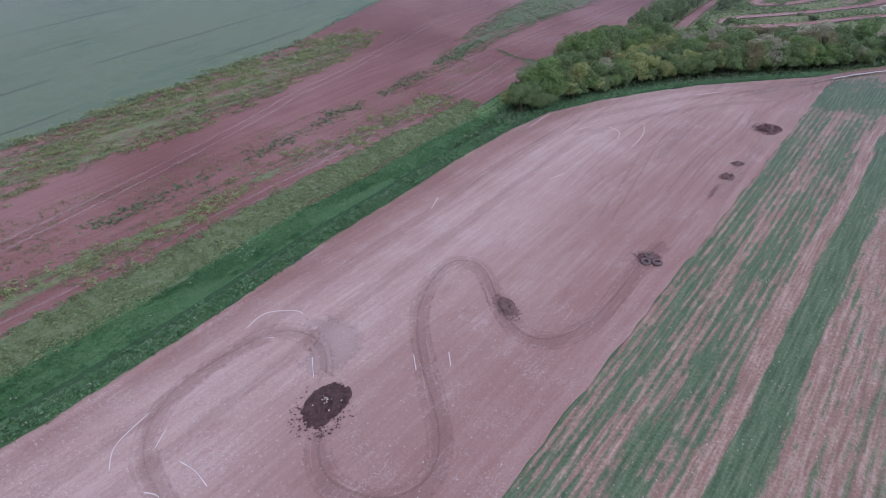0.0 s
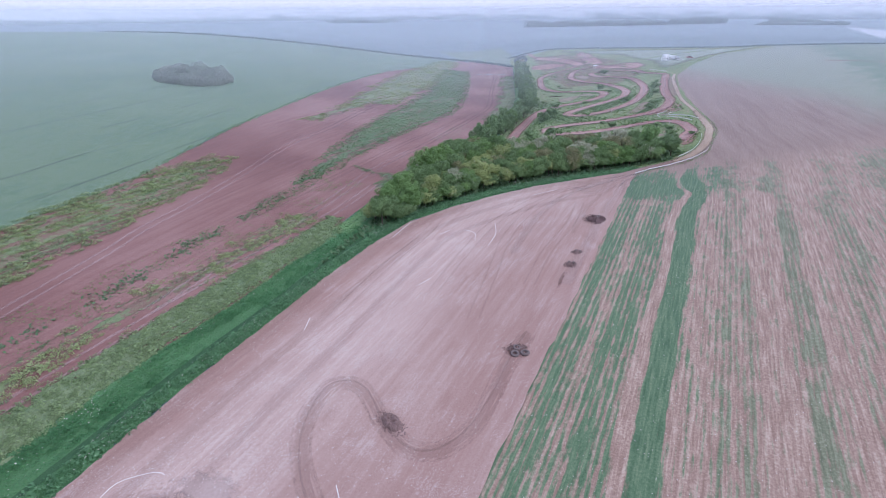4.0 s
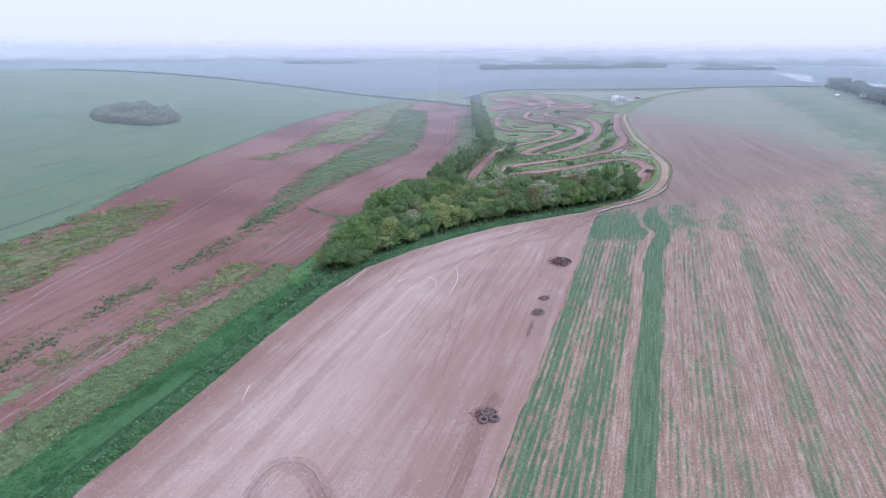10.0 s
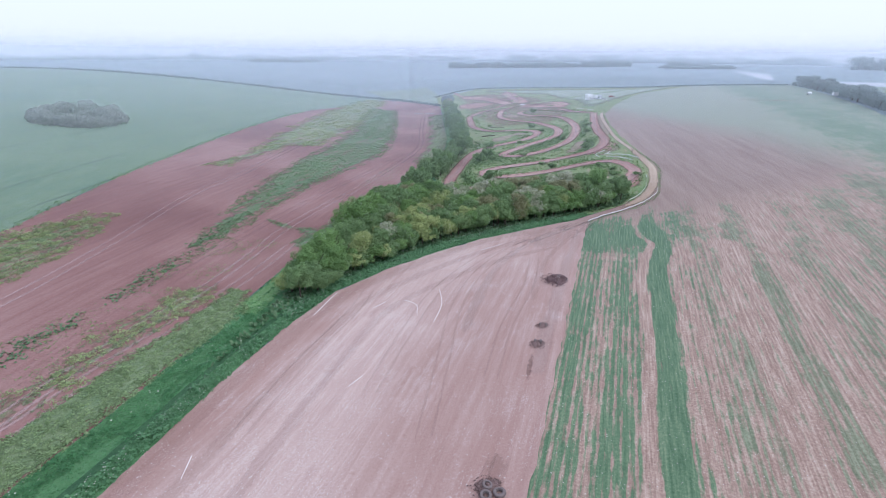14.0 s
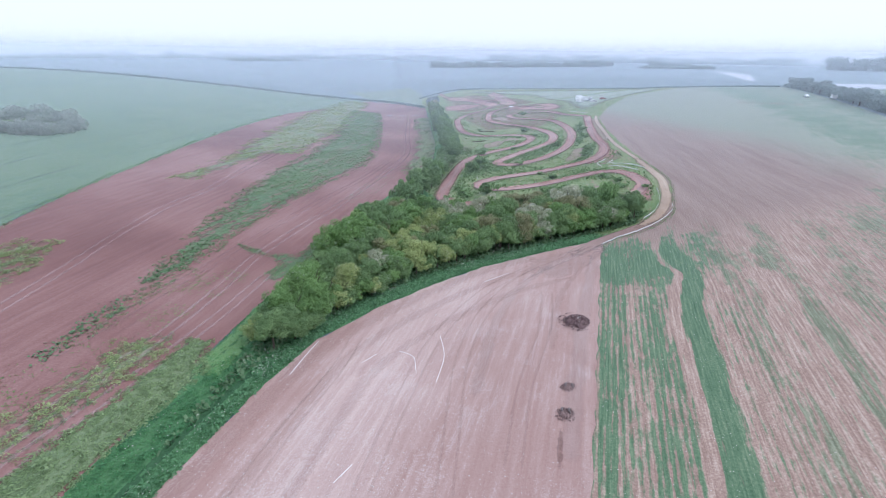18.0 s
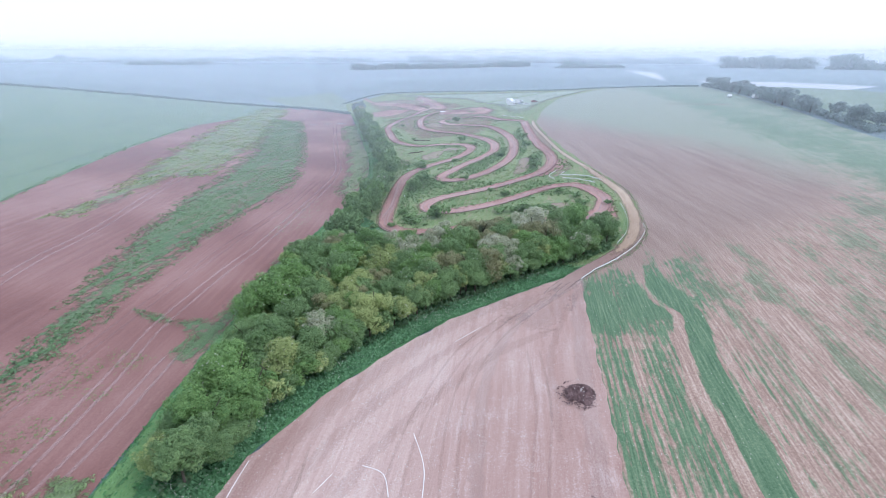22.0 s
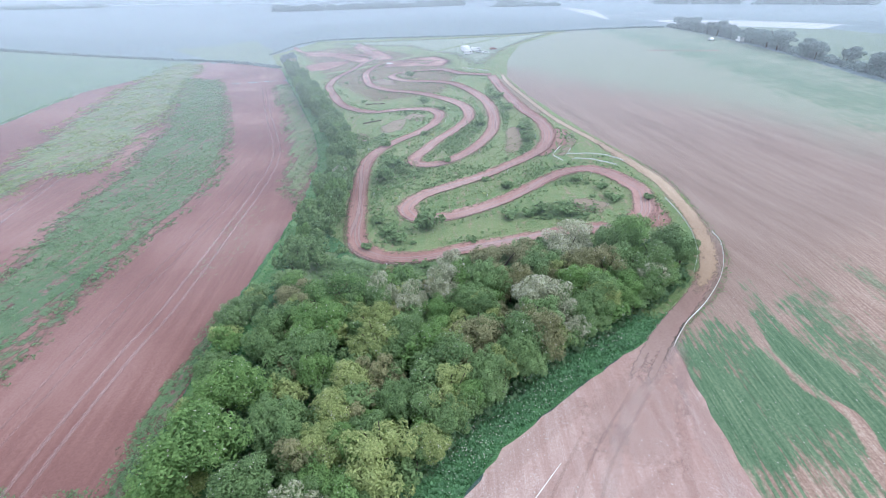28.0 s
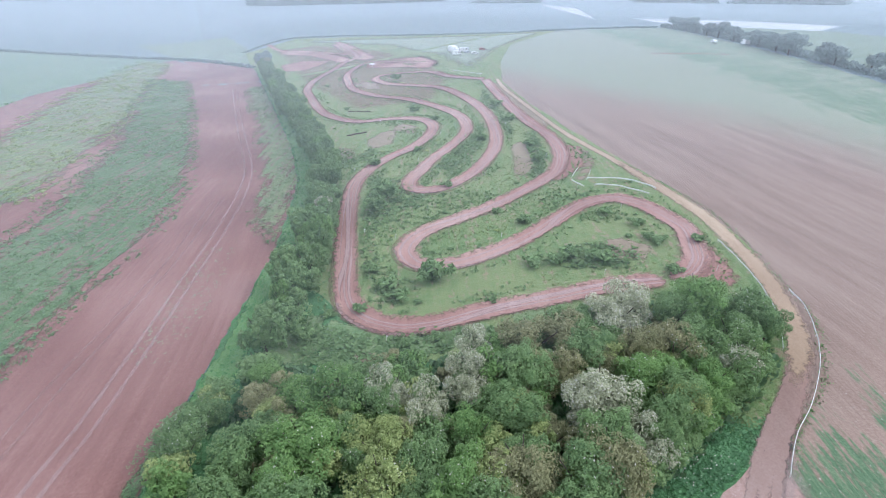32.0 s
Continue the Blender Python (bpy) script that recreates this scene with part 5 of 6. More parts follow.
for p in spline([(-60, 52), (-42.3, 84.6), (-38.3, 96), (-34.3, 101.5), (-29.7, 111.7), (-24.2, 126), (-18, 142), (-11, 160)], 0.8):
    if noise.noise(Vector((p.x * 0.13, p.y * 0.13, 5.0))) > -0.12:
        weed_line += (np.array([p.x, p.y]) + wl.normal(0, 0.9, (8, 2))).tolist()
tufts("weeds", weed_line, 0.34, M_TUFT_DARK, "broken line of dark green weeds", "weeds", 3, 25, rise=0.5)
tufts("weeds", scatter([(-75, 25), (-45, 72), (-24, 104), (-4, 130), (-14, 138), (-36, 105), (-52, 80), (-80, 40)], 2600, 26, patchy(0.2, 0.36, 4.0)), 0.24, M_TUFT_OLIVE, "sparse grey-green weeds on red soil", "weeds", 3, 26)
tufts("weeds", scatter(bank_weeds, 3000, 27, patchy(0.2, 0.4, 6.0)), 0.22, M_WEED_ROW, "green weeds by the hedge bank", "weeds", 3, 27)
tufts("weeds", scatter([(22, 172), (30, 186), (38, 200), (33, 203), (24, 190), (17, 176)], 420, 28, patchy(0.1, 0.2, 7.0)), 0.22, M_TUFT_GREY, "sparse weeds by the hedge", "weeds", 3, 28)
clumps("weeds", scatter(hedge_side, 1500, 47, rowy(0.42, 9.0)), 0.3, M_WEED_GREY, "sparse weeds along the hedge strip", 16, 47)
wheat_edge = []
for p in spline(CROP_E[1:9], 1.1):
    if noise.noise(Vector((p.x * 0.09, p.y * 0.09, 51.0))) > -0.25:
        wheat_edge += (np.array([p.x, p.y]) + wl.normal(0, 0.6, (2, 2))).tolist()
clumps("wheat_edge_weeds", wheat_edge, 0.36, M_WEED_ROW, "broken line of weeds along the wheat edge", 16, 29, 0.9, 1.4)

M_CEREAL = leaves("cereal_leaves", (0.09, 0.215, 0.105), (0.15, 0.3, 0.15), 0.15, 0.5)
GROWTH = ((-13, 0.3), (-11, 0.75), (-8.2, 0.75), (-7, 0.25), (-5.5, 0.3), (-4.5, 0.6), (-1.5, 0.55), (-0.4, 0.08), (1.5, 0.08), (2.2, 1.0), (4.9, 1.0), (5.6, 0.12), (8, 0.04), (9, 0.1), (13, 0.1), (14, 0.02), (17.5, 0.02), (18.5, 0.45), (20.6, 0.45), (22, 0.02), (28, 0.2), (32, 0.02), (38, 0.15), (43, 0.02))


def growth(x, y):
    side = 0.835 * x - 0.55 * y
    v = 0.5 + 0.5 * noise.noise(Vector(((0.55 * x + 0.835 * y) * 0.08, side * 0.6, 41.0))) + 0.3 * noise.noise(Vector((x * 0.5, y * 0.5, 42.0)))
    return float(np.interp(side, [g[0] for g in GROWTH], [g[1] for g in GROWTH])) * max(0.0, min(1.0, v * 1.6 - 0.2))


cereal_near = [(0, 22), (64, 120), (76, 121), (100, 104), (62, 40), (40, 5), (12, -4)]
tufts("cereal_plants", in_rows(scatter(cereal_near, 12000, 68, growth), 0.82, 0.1, 6), 0.15, M_CEREAL, "young green cereal plants in rows", "cereal", 3, 68, flat=0.9, rise=0.22)
# the shade down in the furrow is put into this very dark green
M_FURROW = leafy("furrow_shade_green", (0.022, 0.065, 0.028), (0.033, 0.088, 0.037), (0.048, 0.115, 0.047), 1.5, sheen=0.0)
herb_band = beside(FOOT[1:], 0.1) + beside(FOOT[1:], 2.6)[::-1]
fringe = [(x - 0.2, y + 0.3) for x, y in TILL_W[9:-1]] + [(x - 3.6, y + 5.0) for x, y in TILL_W[9:-1]][::-1]
tufts("corner_grass", scatter([(65.8, 127.7), (68.6, 126.5), (71.1, 124.4), (66.0, 123.1), (61.2, 123.0), (58.9, 124.8)], 1600, 70), 0.24, M_FRINGE, "bright herbs at the wood corner", "grass", 3, 70, rise=0.6)
tufts("corner_grass", scatter([(67, 123.6), (78, 126), (86, 130), (89, 135), (83, 131.5), (74, 128), (66, 126.5)], 1500, 69), 0.22, M_ROUGH, "rough grass between wood and path", "grass", 3, 69, rise=0.5)
tufts("fringe_herbs", scatter(fringe, 10000, 36), 0.24, M_FRINGE, "bright green herbs along the wood edge", "herbs", 3, 36, rise=0.9)
clumps("tall_herbs", scatter(herb_band, 2400, 30), 0.34, M_HERB, "tall dark green herbs along the field edge", 16, 30, 1.3, 1.1, "herbs")
bank = beside(FOOT[1:], 3.7) + beside(FOOT[1:], 8.6)[::-1]
crest = beside(FOOT[1:], 5.6) + beside(FOOT[1:], 8.4)[::-1]
# nearly flat strip; its colour alone gives the furrow's shade
tagged(ribbon("furrow", beside(FOOT[1:], 3.2), 1.0, 0.13, M_FURROW, 1.5, (0.0, -0.02, -0.02, 0.0), 0.1, 92), "dark strip painted as furrow shade beside the grass bank", "furrow", kind="structure")
tufts("bank_grass", scatter(bank, 24000, 32), 0.2, M_BANK, "long dark green grass on the bank", "grass", 3, 32, rise=0.5)
clumps("bank_grass", scatter(bank, 1500, 67, rowy(0.4, 10.0, 0.3, 0.06)), 0.3, M_BANK, "tussocks of dark grass on the bank", 22, 67, 0.8, 1.6, "grass")
tufts("bank_grass", scatter(crest, 8000, 66), 0.2, M_CREST, "brighter grass on the crest of the bank", "grass", 3, 66, rise=0.6)
strip_w = VERGE_W[7:16] + beside(VERGE_W, -4.2)[7:16][::-1]
tufts("bank_grass", scatter(strip_w, 5000, 33), 0.2, M_CREST, "bright green grass strip below the hedge", "grass", 3, 33, rise=0.8)
wood_floor = [(x + 5, y - 2) for x, y in VERGE_W[7:13]] + [(31, 168), (38, 157.5), (50, 153), (66, 148.5), (80, 143), (86, 137), (85, 132), (78, 127)] + [(x - 2, y + 3.5) for x, y in TILL_W[8:16]][::-1]
tufts("undergrowth", scatter(wood_floor, 9000, 34), 0.45, M_TUFT_DARK, "dark green undergrowth beneath the trees", "undergrowth", 3, 34, rise=1.0)
off_track = np.array([tuple(p) for pts in (LOOP_A, LOOP_B, LOOP_C, PATH) for p in spline(pts, 2.0)])
grass_spots = [q for q in scatter(moto_poly[:9] + [(110, 270), (66, 235), (50, 200), (46, 165), (60, 150)], 9000, 35, patchy(0.07, 0.35, 11.0)) if ((off_track - q) ** 2).sum(1).min() > 7.5]
edge_weeds = []
for pts in (LOOP_A, LOOP_B, LOOP_C):
    c = spline(pts, 1.0)
    for j, p in enumerate(c):
        d = (c[min(j + 1, len(c) - 1)] - c[max(j - 1, 0)]).normalized()
        for side in (-1, 1):
            if noise.noise(Vector((p.x * 0.07, p.y * 0.07, 31.0 + side))) > -0.05:
                for _ in range(5):
                    q = p + Vector((d.y, -d.x)) * side * wl.uniform(2.7, 4.6)
                    if ((off_track - (q.x, q.y)) ** 2).sum(1).min() > 5.8:
                        edge_weeds.append((q.x + wl.normal(0, 0.3), q.y + wl.normal(0, 0.3)))
tufts("edge_weeds", edge_weeds[::2], 0.36, M_ROUGH, "dark weeds along the dirt track edges", "weeds", 3, 44, rise=0.9)
for i, (poly, count) in enumerate((([(119, 214), (123, 213), (110.5, 195.4), (102, 188.4), (96, 187.2), (107, 196.5)], 420), ([(149, 268), (119.5, 217.5), (116.5, 217.3), (135.5, 253)], 420), ([(110.5, 227), (109.6, 218.5), (95.7, 207.2), (88.4, 207), (89.8, 211.5)], 420), ([(72, 227), (85, 233), (84.5, 238), (76, 233)], 160), ([(73.4, 218), (78, 210.6), (75.5, 196.6), (67, 190), (61.5, 194)], 620), ([(80.8, 163), (86.5, 160.5), (88.5, 152.6), (83.8, 151.5), (77, 157.9)], 420), ([(34, 163), (38, 172), (46, 162), (56, 157), (52, 154), (42, 157)], 900))):
    tufts("tall_weeds", scatter(poly, count, 130 + i), 0.46, M_ROUGH, "dense tall green weeds beside the track", "weeds", 4, 140 + i, flat=0.9, rise=0.55)
path_fringe = []
for p in spline([(66, 120), (71, 121.9), (75, 122.4), (80.7, 123.8), (84.6, 125.4), (88, 127.4), (91.8, 130.4), (96, 136), (100, 141), (104.5, 147), (109.5, 156), (114, 168)], 0.6):
    path_fringe += (np.array([p.x, p.y]) + wl.normal(0, 0.28, (5, 2))).tolist()
tufts("path_grass", path_fringe, 0.2, M_ROUGH, "thin line of green grass along the path", "grass", 3, 45, rise=0.6)
tufts("tall_weeds", [q for q in grass_spots if patchy(0.05, 0.45, 21.0)(*q) > 0.3], 0.4, M_ROUGH, "tall green weeds round the dirt track", "weeds", 4, 39, rise=0.9)
tufts("rough_grass", grass_spots, 0.26, M_TUFT_OLIVE, "long tufts of grass round the dirt track", "grass", 3, 35, rise=0.8)


def flower_heads(name, spots, size, low, high, material, label, seed):
    """Small flat white heads held above the leaves."""
    rng = np.random.default_rng(seed)
    sp = np.asarray(spots, float)
    n = len(sp)
    p = np.c_[sp, height(sp[:, 0], sp[:, 1]) + rng.uniform(low, high, n)]
    s = size * rng.uniform(0.6, 1.4, (n, 1))
    a = rng.uniform(0, 6.28, n)
    t, b = np.c_[np.cos(a), np.sin(a), rng.normal(0, 0.3, n)], np.c_[-np.sin(a), np.cos(a), rng.normal(0, 0.3, n)]
    q = np.stack([p - t * s, p - b * s, p + t * s, p + b * s], 1).reshape(-1, 3)
    tagged(new(name, mesh_of(name, q.tolist(), np.arange(4 * n).reshape(-1, 4).tolist(), material)), label, "flowers", kind="stuff")


def stones(name, spots, size, label, seed):
    rng = np.random.default_rng(seed)
    sp = np.asarray(spots, float)
    n = len(sp)
    s = size * rng.uniform(0.5, 1.6, (n, 1, 1)) ** 1.3
    oct_v = np.array([(1, 0, 0), (0, 1, 0), (-1, 0, 0), (0, -1, 0), (0, 0, 0.7), (0, 0, -0.4)])
    v = oct_v[None] * s * rng.uniform(0.6, 1.2, (n, 6, 1))
    a = rng.uniform(0, 6.28, n)
    x = v[..., 0] * np.cos(a)[:, None] - v[..., 1] * np.sin(a)[:, None]
    y = v[..., 0] * np.sin(a)[:, None] + v[..., 1] * np.cos(a)[:, None]
    z = v[..., 2] + (height(sp[:, 0], sp[:, 1]) + 0.16)[:, None]
    q = np.stack([x + sp[:, :1], y + sp[:, 1:], z], -1).reshape(-1, 3)
    tri = np.array([(0, 1, 4), (1, 2, 4), (2, 3, 4), (3, 0, 4), (1, 0, 5), (2, 1, 5), (3, 2, 5), (0, 3, 5)])
    f = (tri[None] + 6 * np.arange(n)[:, None, None]).reshape(-1, 3)
    tagged(new(name, mesh_of(name, q.tolist(), f.tolist(), M_STONE)), label, "stones", kind="stuff")


def middle(x, y):
    side = 0.835 * x - 0.55 * y
    return 0.25 + 0.75 * math.exp(-((side + 40) / 9.0) ** 2)


stones("field_stones", scatter(till_poly, 9000, 41, middle), 0.055, "pale flints scattered over tilled soil", 41)
stones("field_stones", scatter([(1, 22), (66, 120), (80, 122), (110, 90), (60, 10), (10, -5)], 5000, 42), 0.045, "pale flints between the cereal rows", 42)


flower_heads("cow_parsley", scatter(herb_band, 900, 31, patchy(0.1, 0.3, 9.0)), 0.055, 0.5, 0.75, M_PETAL, "white flower heads among tall herbs", 31)
flower_heads("cow_parsley", scatter(fringe, 750, 38, patchy(0.12, 0.35, 15.0)), 0.062, 0.5, 0.9, M_PETAL, "white flower heads along the wood edge", 38)
flower_heads("cow_parsley", scatter(bank, 260, 37, patchy(0.12, 0.5, 12.0)), 0.07, 0.35, 0.55, M_PETAL, "white flower heads on the grass bank", 37)

# ---- earth heaps and tyres ----
M_HEAP_DRY = soil("dry_earth", (0.27, 0.19, 0.17), (0.2, 0.135, 0.12), (0.14, 0.092, 0.083), streak=0.1)


def earth_heap(x, y, rx, ry, tall, turn, clods, label, seed):
    rnd, dirt = random.Random(seed), M_HEAP if clods > 100 else M_HEAP_DRY
    ob = new("earth_heap")
    ob.matrix_world = pose(x, y, hz(x, y) + 0.13, 0, 0, turn)
    bm = bmesh.new()
    n, rings = 56, 12
    rows = [[bm.verts.new((0, 0, tall * 0.6))]]
    for i in range(1, rings + 1):
        e = i / rings
        ring = []
        for j in range(n):
            a = 2 * math.pi * j / n
            rim = 1 + 0.3 * noise.noise(Vector((math.cos(a) * 1.6, math.sin(a) * 1.6, seed))) + 0.16 * noise.noise(Vector((math.cos(a) * 5, math.sin(a) * 5, seed + 7.0))) + (rnd.uniform(-0.08, 0.08) if i == rings else 0)
            px, py = rx * e * rim * math.cos(a), ry * e * rim * math.sin(a)
            lumps = 0.6 + 0.7 * noise.noise(Vector((px * 1.1, py * 1.1, seed + 3.0))) + 0.55 * noise.noise(Vector((px * 3.1, py * 3.1, seed + 5.0)))
            ring.append(bm.verts.new((px, py, tall * (1 - e ** 3) * lumps + rnd.uniform(-0.03, 0.05) if i < rings else -0.06)))
        rows.append(ring)
    for j in range(n):
        bm.faces.new((rows[0][0], rows[1][j], rows[1][(j + 1) % n]))
        for i in range(1, rings):
            bm.faces.new((rows[i][j], rows[i + 1][j], rows[i + 1][(j + 1) % n], rows[i][(j + 1) % n]))
    part("mound", bm, dirt, ob)

    def lumps_of(name, count, lo, hi, least, most, material, label):
        verts, faces = [], []
        for i in range(count):
            a, e = rnd.uniform(0, 6.28), lo + (hi - lo) * rnd.random() ** 1.6
            c, s = (rx * e * math.cos(a), ry * e * math.sin(a), max(0.0, tall * (1 - e ** 3)) * 0.7 + 0.03), rnd.uniform(least, most)
            k = len(verts)
            for d in ((1, 0, 0), (0, 1, 0), (-1, 0, 0), (0, -1, 0), (0, 0, 0.9), (0, 0, -0.6)):
                w = s * rnd.uniform(0.7, 1.2)
                verts.append((c[0] + d[0] * w, c[1] + d[1] * w, c[2] + d[2] * w))
            faces += [(k + p, k + q, k + r) for p, q, r in ((0, 1, 4), (1, 2, 4), (2, 3, 4), (3, 0, 4), (1, 0, 5), (2, 1, 5), (3, 2, 5), (0, 3, 5))]
        part(name, mesh_of(name, verts, faces, material), None, ob, label)["kind"] = "stuff"

    lumps_of("spilled_soil", clods * 3, 0.75, 1.55, 0.04, 0.14, dirt, "loose dark clods")
    if clods > 100:
        lumps_of("flint_litter", 26, 0.0, 0.95, 0.05, 0.13, M_STONE, "pale flints in the heap")
    return tagged(ob, label, "earth heap", "earth heaps")


earth_heap(-17.1, 29.6, 2.1, 2.9, 0.7, -25, 160, "dark earth heap with stones on pale soil", 1)
earth_heap(0.2, 45.4, 1.0, 1.7, 0.55, 30, 90, "small dark brown earth ramp on pale soil", 2)
earth_heap(18.2, 56.2, 1.5, 0.9, 0.5, 0, 60, "low dark earth heap behind old tyres", 3)
earth_heap(33.6, 77.8, 1.0, 0.8, 0.4, 20, 70, "small dark earth heap with loose clods", 4)
earth_heap(36.4, 82.2, 0.9, 0.6, 0.35, 10, 50, "small dark earth heap on pale soil", 5)
earth_heap(45.6, 95.8, 2.1, 1.9, 0.8, 10, 160, "large dark earth heap beside green cereal", 6)


def torus(bm, R, r, n=28, m=10, square=0.75):
    vs = []
    for i in range(n):
        a = 2 * math.pi * i / n
        ring = []
        for j in range(m):
            b = 2 * math.pi * j / m
            cx, cz = math.copysign(abs(math.cos(b)) ** square, math.cos(b)), math.copysign(abs(math.sin(b)) ** square, math.sin(b))
            k = 1.03 if (i % 2 and abs(b - 0) < 0.7) else 1.0
            ring.append(bm.verts.new(((R + r * cx) * math.cos(a) * k, (R + r * cx) * math.sin(a) * k, r * 1.1 * cz)))
        vs.append(ring)
    for i in range(n):
        for j in range(m):
            bm.faces.new((vs[i][j], vs[(i + 1) % n][j], vs[(i + 1) % n][(j + 1) % m], vs[i][(j + 1) % m]))


M_TYRE_DUSTY = plain("dusty_rubber", (0.17, 0.135, 0.125), 0.9)


def tyre(x, y, R, tilt, turn, up=0.0):
    ob = new("tractor_tyre")
    ob.matrix_world = pose(x, y, hz(x, y) + 0.14 + R * 0.28 + up, tilt, 0, turn)
    bm = bmesh.new()
    torus(bm, R * 0.72, R * 0.28)
    part("tread", bm, M_TYRE_DUSTY, ob)
    bm = bmesh.new()
    torus(bm, R * 0.56, R * 0.06, 28, 6)
    bmesh.ops.translate(bm, verts=bm.verts, vec=(0, 0, R * 0.2))
    part("bead", bm, M_TYRE, ob)
    return tagged(ob, "old dusty black tractor tyre lying on soil", "tyre", "old tyres")


tyre(17.5, 55.0, 0.62, 8, 0)
tyre(18.9, 54.9, 0.66, -6, 20)
tyre(18.0, 56.0, 0.55, 10, 50, 0.2)
tyre(33.4, 78.4, 0.42, 60, 55, -0.02)
tyre(34.1, 78.0, 0.42, 64, 60, -0.02)
tyre(36.1, 82.4, 0.4, 60, 50, -0.02)
tyre(36.8, 82.0, 0.4, 62, 62, -0.02)

# ---- white tapes and fences ----
for i, pts in enumerate(([(-29.9, 38), (-28.7, 40.6), (-25.3, 41.6), (-24.1, 41.1)], [(-34.6, 20), (-35.5, 21.7), (-35.4, 23.3), (-34.5, 25.9)], [(-30.2, 18.6), (-29.1, 18.6), (-28.6, 18.4)], [(-28.6, 21.7), (-26.8, 21.1), (-24.9, 19.9)], [(-9.6, 36.8), (-8.9, 34.7)], [(-5.8, 37.6), (-5.3, 35.7)],
                         [(-31.7, 22.6), (-31.8, 24.5)], [(-27.1, 36.9), (-26.1, 37.1)], [(-20.7, 35), (-19.6, 32.4)], [(1.7, 96.5), (4, 100.6), (6, 103.8)], [(5.7, 76.4), (7.9, 78.3)], [(11.5, 96.4), (14, 98)], [(17.2, 97.7), (18.9, 95.6), (18.4, 92.5)],
                         [(24.1, 99.6), (23.1, 94.2), (20.4, 89)], [(37, 114.5), (42.6, 116.2)], [(-12.6, 65.5), (-12.1, 68.6)])):
    tagged(ribbon("course_tape", pts, 0.1, 0.2, M_TAPE_DUSTY, 0.7, (-0.03, 0.02, -0.03), 0.3, 60 + i), "strip of white course tape lying on soil", "tape", "course tapes")


def tape_fence(pts, tall, label, every=2.6):
    ob = new("tape_fence")
    c = spline(pts, 0.7)
    ob.location = (*c[0], hz(*c[0]))
    base = Vector(ob.location)
    verts, faces = [], []
    rnd = random.Random(int(c[0].x * 10))
    for i, p in enumerate(c):
        z = hz(p.x, p.y) + tall * 0.82 + 0.04 * math.sin(i * 1.1) + rnd.uniform(-0.02, 0.02)
        for dx, dz in ((0.03, 0.11), (0.03, -0.11), (-0.03, -0.11), (-0.03, 0.11)):
            verts.append((p.x + dx - base.x, p.y + dx - base.y, z + dz - base.z))
        if i:
            k = 4 * i
            faces += [(k - 4 + a, k - 4 + (a + 1) % 4, k + (a + 1) % 4, k + a) for a in range(4)]
    part("tape", mesh_of("tape", verts, faces, M_TAPE), None, ob)
    left = 0.0
    for i, p in enumerate(c):
        left -= (p - c[i - 1]).length if i else 0
        if left <= 0 or i == len(c) - 1:
            left = every
            bm = bmesh.new()
            q = Vector((p.x, p.y, hz(p.x, p.y) - 0.1)) - base
            tube(bm, q, q + Vector((rnd.uniform(-0.05, 0.05), rnd.uniform(-0.05, 0.05), tall + 0.1)), 0.035, 0.03, 6)
            part("post", bm, M_POST, ob)
    return tagged(ob, label, "fence", "tape fences")


tape_fence([(65.6, 120.2), (67.7, 121), (71, 122), (75.2, 122.7), (80.7, 124.3), (84.5, 125.9), (87.6, 127.7), (91.4, 130.5), (93.8, 133.6)], 0.6, "white tape fence on short posts along the path")
tape_fence([(81.8, 128.6), (86.1, 131), (89.3, 133.6), (92.9, 137.3), (97, 142.8), (99.6, 147)], 0.6, "white tape fence between path and wood corner")
tape_fence([(105.3, 179), (109.3, 174), (110.2, 169.8), (109.9, 165.7)], 0.7, "white tape fence beside the dirt track")
tape_fence([(103.7, 175.5), (106.1, 172.1), (107, 165.1)], 0.7, "white tape fence along the track bend")
tape_fence([(108.4, 184.3), (102.9, 181), (101.7, 176.6)], 0.7, "short white tape fence by the track")
tape_fence([(108.8, 181.1), (106.4, 179.5)], 0.7, "short white tape fence at a gap")
tape_fence([(166, 312), (165, 289)], 0.9, "pale tape fence near the paddock")


# ---- paddock vehicles and shelter ----
def prism(bm, outline, half):
    """Closed side outline (x, z) given width; returns nothing."""
    a = [bm.verts.new((x, -half, z)) for x, z in outline]
    b = [bm.verts.new((x, half, z)) for x, z in outline]
    bm.faces.new(a)
    bm.faces.new(b[::-1])
    for i in range(len(a)):
        j = (i + 1) % len(a)
        bm.faces.new((a[i], b[i], b[j], a[j]))


def pane(x0, x1, z0, z1, y):
    bm = bmesh.new()
    prism(bm, [(x0, z0), (x1, z0), (x1, z1), (x0, z1)], 0.01)
    bmesh.ops.translate(bm, verts=bm.verts, vec=(0, y, 0))
    return bm


